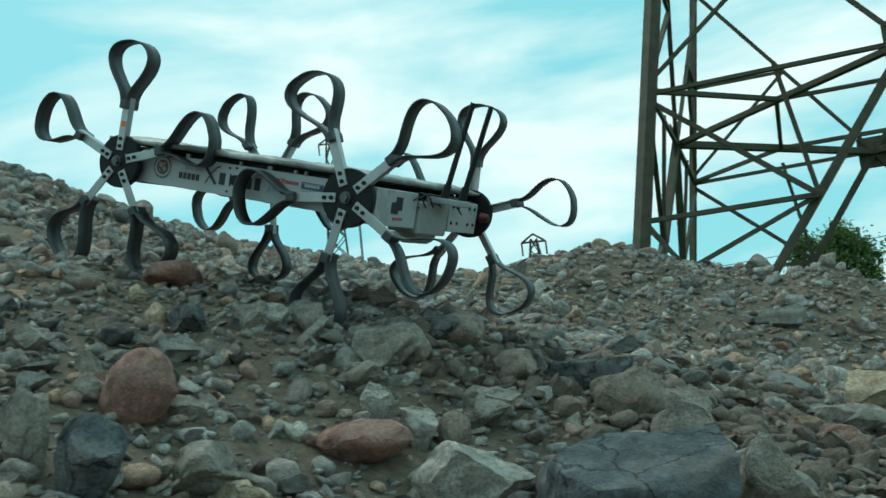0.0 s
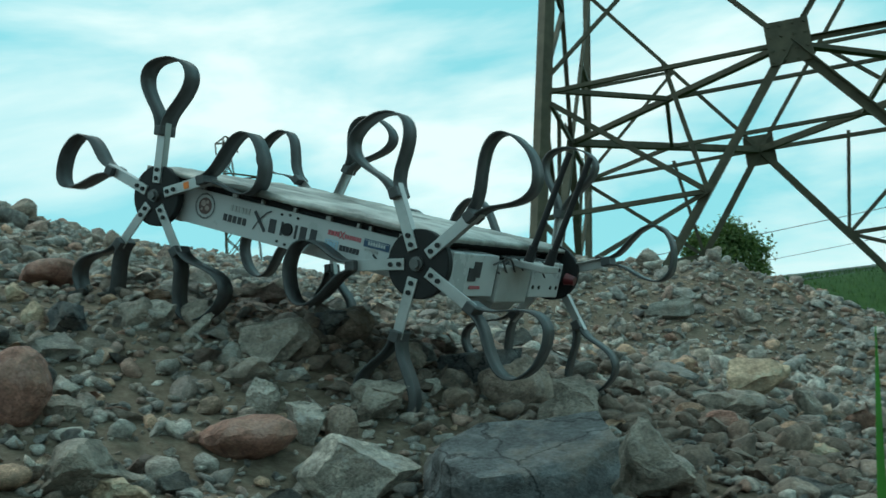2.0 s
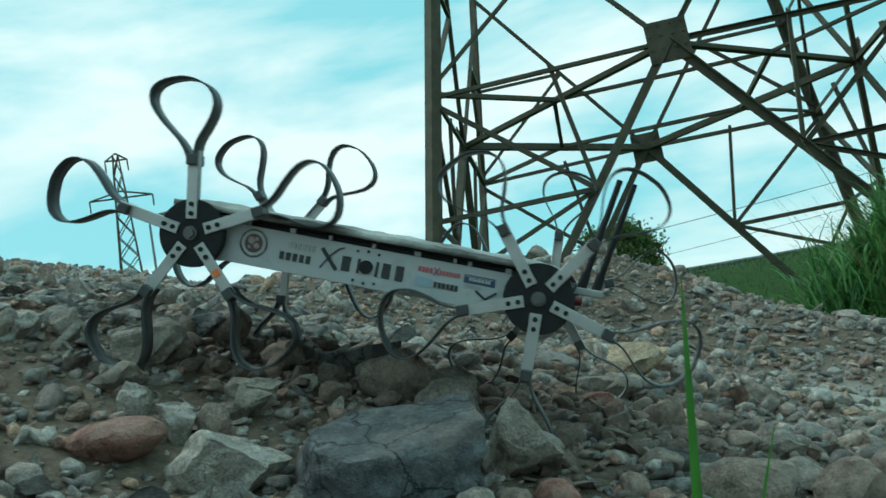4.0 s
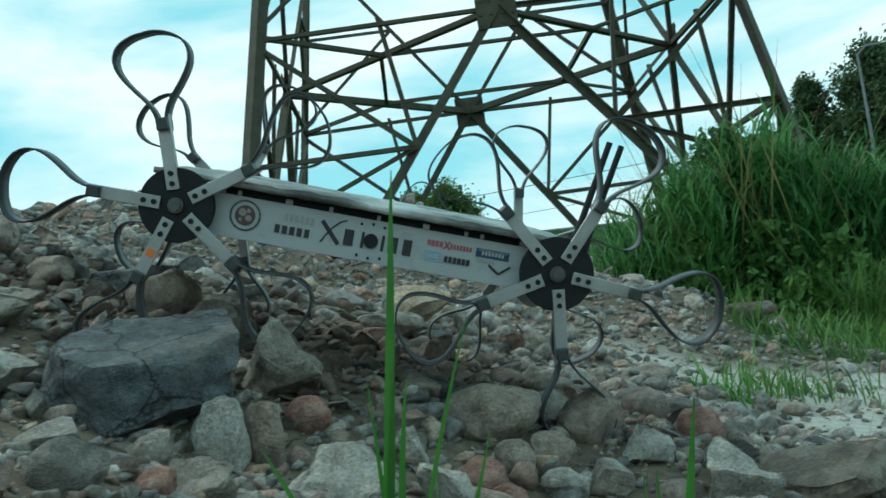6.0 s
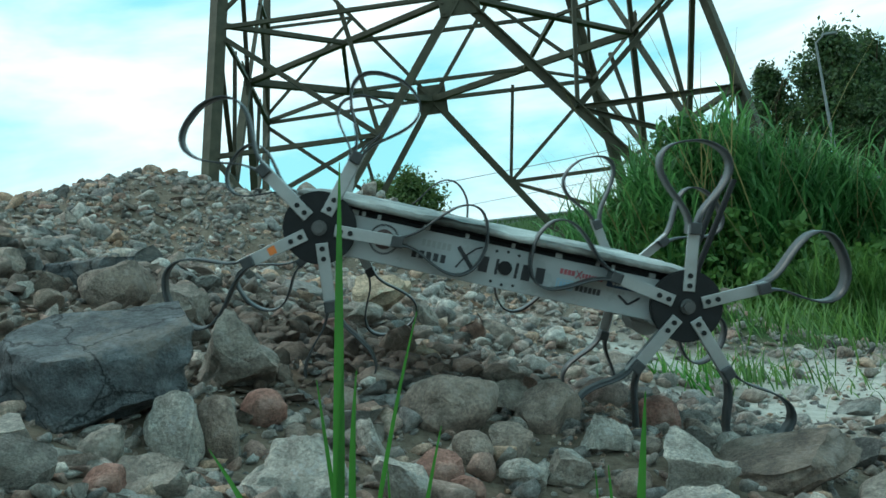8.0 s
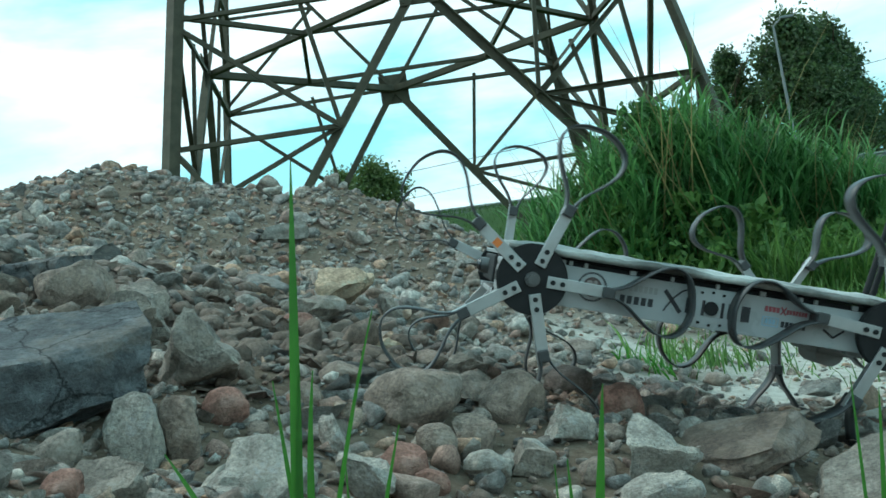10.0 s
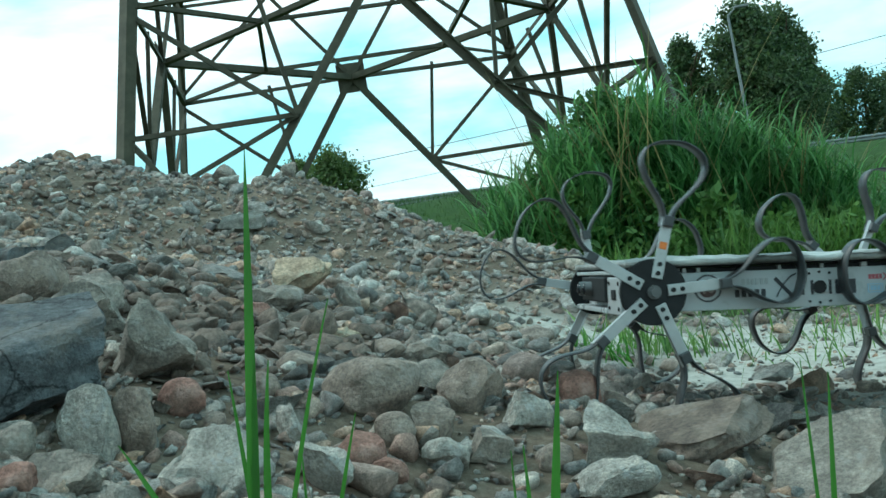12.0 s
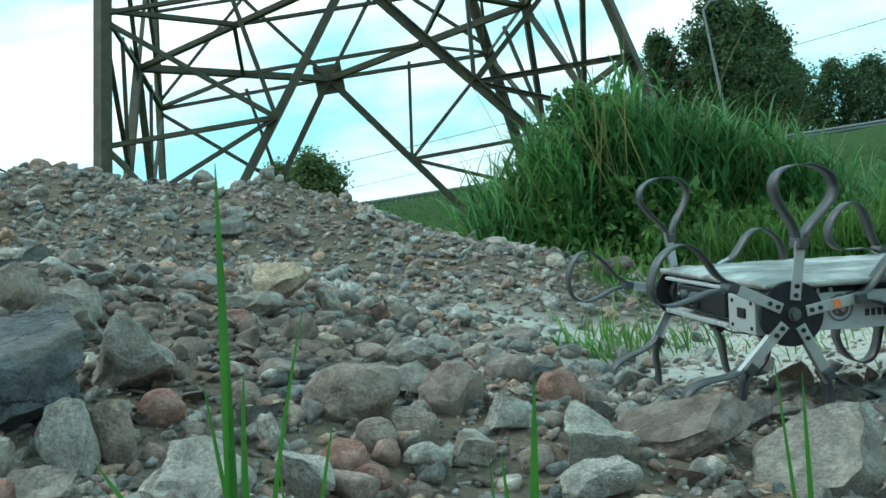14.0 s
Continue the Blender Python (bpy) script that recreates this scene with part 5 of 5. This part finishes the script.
    part("top_cover", bm, BLANKET, r, "worn pale foil cover over the top", True)
    bm = bmesh.new()
    box(bm, (-0.292, -0.221, 0.0345), (0.272, 0.221, 0.0376), bevel=0.0008)
    part("top_plate", bm, BLACK, r)
    # axle housings
    for x in (-HALF_BASE, HALF_BASE):
        for s in (-1, 1):
            bm = bmesh.new()
            rod(bm, (x, s * 0.20, 0), (x, s * 0.240, 0), 0.030, 0.026, 24)
            part("axle_housing", bm, BLACK, r)
    # front end: motors, plates, tray, antennas
    bm = bmesh.new()
    box(bm, (0.233, -0.205, -0.040), (0.292, -0.055, 0.026), bevel=0.002)
    pl = part("front_plate", bm, PANEL, r, "white end plate with a dark mark")
    bm = bmesh.new()
    box(bm, (0.292, -0.135, -0.010), (0.2935, -0.112, 0.014), bevel=0.0)
    box(bm, (0.292, -0.150, -0.016), (0.2935, -0.125, 0.004), bevel=0.0)
    part("dark_mark", bm, INK, pl)
    bm = bmesh.new()
    box(bm, (0.292, -0.140, -0.028), (0.2932, -0.105, -0.023))
    part("red_mark", bm, RED_INK, pl)
    bm = bmesh.new()
    box(bm, (0.232, -0.05, -0.050), (0.296, 0.07, 0.012), bevel=0.004)
    part("front_tray", bm, ALU_DULL, r, "bent aluminium tray")
    bm = bmesh.new()
    rod(bm, (0.262, -0.03, -0.046), (0.262, 0.05, -0.046), 0.024, seg=20)
    part("front_motor", bm, ALU_DULL, r)
    bm = bmesh.new()
    box(bm, (0.236, 0.078, -0.040), (0.294, 0.205, 0.022), bevel=0.002)
    pl = part("front_plate", bm, PANEL, r, "white end plate with drilled holes")
    for y in (0.09, 0.115, 0.165, 0.19):
        for z in (-0.022, 0.010):
            bm = bmesh.new()
            rod(bm, (0.293, y, z), (0.2955, y, z), 0.0035, seg=10)
            part("hole", bm, BLACK, pl)
    bm = bmesh.new()
    rod(bm, (0.300, 0.213, -0.004), (0.318, 0.213, -0.004), 0.011, 0.008, 18)
    part("red_cap", bm, RED_CAP, r, "dark red plastic end cap")
    bm = bmesh.new()
    for k in range(5):
        pts = [Vector((0.296 + 0.01 * math.sin(k + j), -0.08 + 0.035 * j + 0.006 * k, 0.012 + 0.016 * math.sin(1.3 * k + 1.1 * j))) for j in range(6)]
        line = smooth_line([p for p in pts], 3)
        for p, q in zip(line, line[1:]):
            rod(bm, p, q, 0.0016, seg=5)
    part("wiring", bm, WIRE, r, "loose dark wires")
    bm = bmesh.new()
    box(bm, (0.285, -0.010, 0.012), (0.350, 0.048, 0.024), bevel=0.002)
    part("antenna_mount", bm, ALU_DULL, r)
    for x, y, lean in ((0.314, 0.006, 0.030), (0.338, 0.034, 0.031)):
        bm = bmesh.new()
        rod(bm, (x, y, 0.022), (x + lean, y, 0.208), 0.0056, 0.0050, 12)
        a = part("antenna", bm, BLACK, r, "black rod antenna")
        bm = bmesh.new()
        rod(bm, (x, y, 0.022), (x + 0.004, y, 0.050), 0.0085, 0.0075, 12)
        part("antenna_base", bm, BLACK, a)
    # rear end: camera and plates
    bm = bmesh.new()
    box(bm, (-0.302, -0.205, -0.036), (-0.236, -0.100, 0.024), bevel=0.002)
    pl = part("rear_plate", bm, PANEL, r, "white end plate with drilled holes")
    for y in (-0.192, -0.118):
        for z in (-0.026, 0.014):
            bm = bmesh.new()
            rod(bm, (-0.304, y, z), (-0.301, y, z), 0.0032, seg=10)
            part("hole", bm, BLACK, pl)
    bm = bmesh.new()
    box(bm, (-0.3045, -0.170, -0.012), (-0.3015, -0.140, 0.004), bevel=0.001)
    part("socket", bm, BLACK, pl)
    bm = bmesh.new()
    box(bm, (-0.280, -0.098, -0.030), (-0.234, 0.205, 0.026), bevel=0.002)
    part("rear_body", bm, PANEL, r, "white rear body with black camera")
    bm = bmesh.new()
    box(bm, (-0.306, -0.096, -0.018), (-0.272, 0.128, 0.025), bevel=0.003)
    c = part("camera_box", bm, BLACK, r, "black camera box")
    for y in (0.030, 0.085):
        bm = bmesh.new()
        rod(bm, (-0.318, y, 0.004), (-0.304, y, 0.004), 0.0125, 0.0135, 24)
        part("lens_ring", bm, NUT, c, "dark steel lens ring")
        bm = bmesh.new()
        bmesh.ops.create_uvsphere(bm, u_segments=20, v_segments=12, radius=0.010, matrix=Matrix.Translation((-0.318, y, 0.004)) @ Matrix.Diagonal((0.5, 1, 1, 1)))
        part("lens", bm, GLASS, c, "dark glass lens", True)
    bm = bmesh.new()
    box(bm, (-0.304, -0.098, -0.036), (-0.2805, 0.205, -0.027), bevel=0.002)
    part("lower_strip", bm, PANEL, r)
    bm = bmesh.new()
    box(bm, (-0.302, -0.205, 0.0275), (-0.235, 0.205, 0.034), bevel=0.0015)
    part("rear_shelf", bm, PANEL, r)
    near_l, near_r, far_l, far_r = wheel(r, True), wheel(r, False), wheel(r, False), wheel(r, False)
    return r, near_l, near_r, far_l, far_r


ROVER, NEAR_L, NEAR_R, FAR_L, FAR_R = make_rover()

# seconds, place of the rover's middle, roll, pitch, heading
DRIVE = [
    (0, -1.256, 1.518, 0.928, 5.0, 18.7, 1.5),
    (0.5, -1.198, 1.548, 0.909, 2.6, 18.7, 1.2),
    (1, -1.142, 1.555, 0.907, 2.1, 16.8, 2.6),
    (1.5, -0.970, 1.486, 0.804, 3.8, 23.2, -3.5),
    (2, -0.857, 1.445, 0.741, 2.1, 23.1, -6.7),
    (2.5, -0.819, 1.460, 0.746, 1.4, 22.9, -5.4),
    (5, -0.392, 1.449, 0.538, 8.6, 21.2, 16.0),
    (5.5, -0.315, 1.410, 0.522, 8.6, 20.3, 13.2),
    (6, -0.265, 1.434, 0.502, 8.7, 18.0, 10.2),
    (6.5, -0.182, 1.455, 0.475, 8.7, 18.6, 9.6),
    (7, -0.122, 1.463, 0.453, 8.0, 24.1, 13.3),
    (7.5, -0.070, 1.480, 0.416, 8.0, 20.9, 8.7),
    (8, -0.027, 1.506, 0.415, 7.4, 20.3, 7.8),
    (10.5, 0.380, 1.574, 0.259, 2.7, 17.1, 4.0),
    (11, 0.425, 1.586, 0.259, 1.5, 12.2, 4.4),
    (11.5, 0.495, 1.612, 0.252, 1.1, 9.0, 2.0),
    (12, 0.571, 1.662, 0.229, 0.7, 8.0, 2.4),
    (12.5, 0.615, 1.636, 0.223, 0.9, 5.3, 6.7),
    (13, 0.671, 1.688, 0.202, 1.6, 6.6, 9.4),
    (13.5, 0.741, 1.700, 0.194, 3.2, 6.4, 5.4),
    (14, 0.791, 1.700, 0.163, 5.0, 7.9, 6.8),
]
# turn of each wheel in degrees: near rear, near front, far rear, far front
TURNS = [
    (0, -88, 29, -100, 16),
    (0.5, -72, 40, -84, 25),
    (1, -45, 61, -62, 44),
    (1.5, -38, 78, -52, 66),
    (2, -24, 94, -38, 85),
    (2.5, -10, 108, -24, 103),
    (5, 85, 196, 86, 195),
    (5.5, 101, 210, 94, 211),
    (6, 108, 220, 108, 224),
    (6.5, 114, 228, 119, 235),
    (7, 119, 248, 130, 255),
    (7.5, 129, 256, 146, 266),
    (8, 142, 262, 159, 272),
    (10.5, 234, 348, 250, 350),
    (11, 250, 366, 265, 367),
    (11.5, 266, 386, 282, 386),
    (12, 283, 402, 298, 400),
    (12.5, 303, 422, 318, 418),
    (13, 314, 438, 335, 432),
    (13.5, 330, 454, 351, 448),
    (14, 350, 470, 370, 464),
]


def motions():
    walk(CAR, [(t, car_pose(t)) for t in (0.0, 1.2, 3.0, 6.0, 10.0, 14.0)])
    walk(ROVER, [(t, pose(x, y, z, rx, ry, rz)) for t, x, y, z, rx, ry, rz in DRIVE])
    walk(NEAR_L, [(t, pose(-HALF_BASE, -HALF_TRACK, 0, 0, a, 0)) for t, a, b, c, d in TURNS])
    walk(NEAR_R, [(t, pose(HALF_BASE, -HALF_TRACK, 0, 0, b, 0)) for t, a, b, c, d in TURNS])
    walk(FAR_L, [(t, pose(-HALF_BASE, HALF_TRACK, 0, 0, -c, 180)) for t, a, b, c, d in TURNS])
    walk(FAR_R, [(t, pose(HALF_BASE, HALF_TRACK, 0, 0, -d, 180)) for t, a, b, c, d in TURNS])


motions()
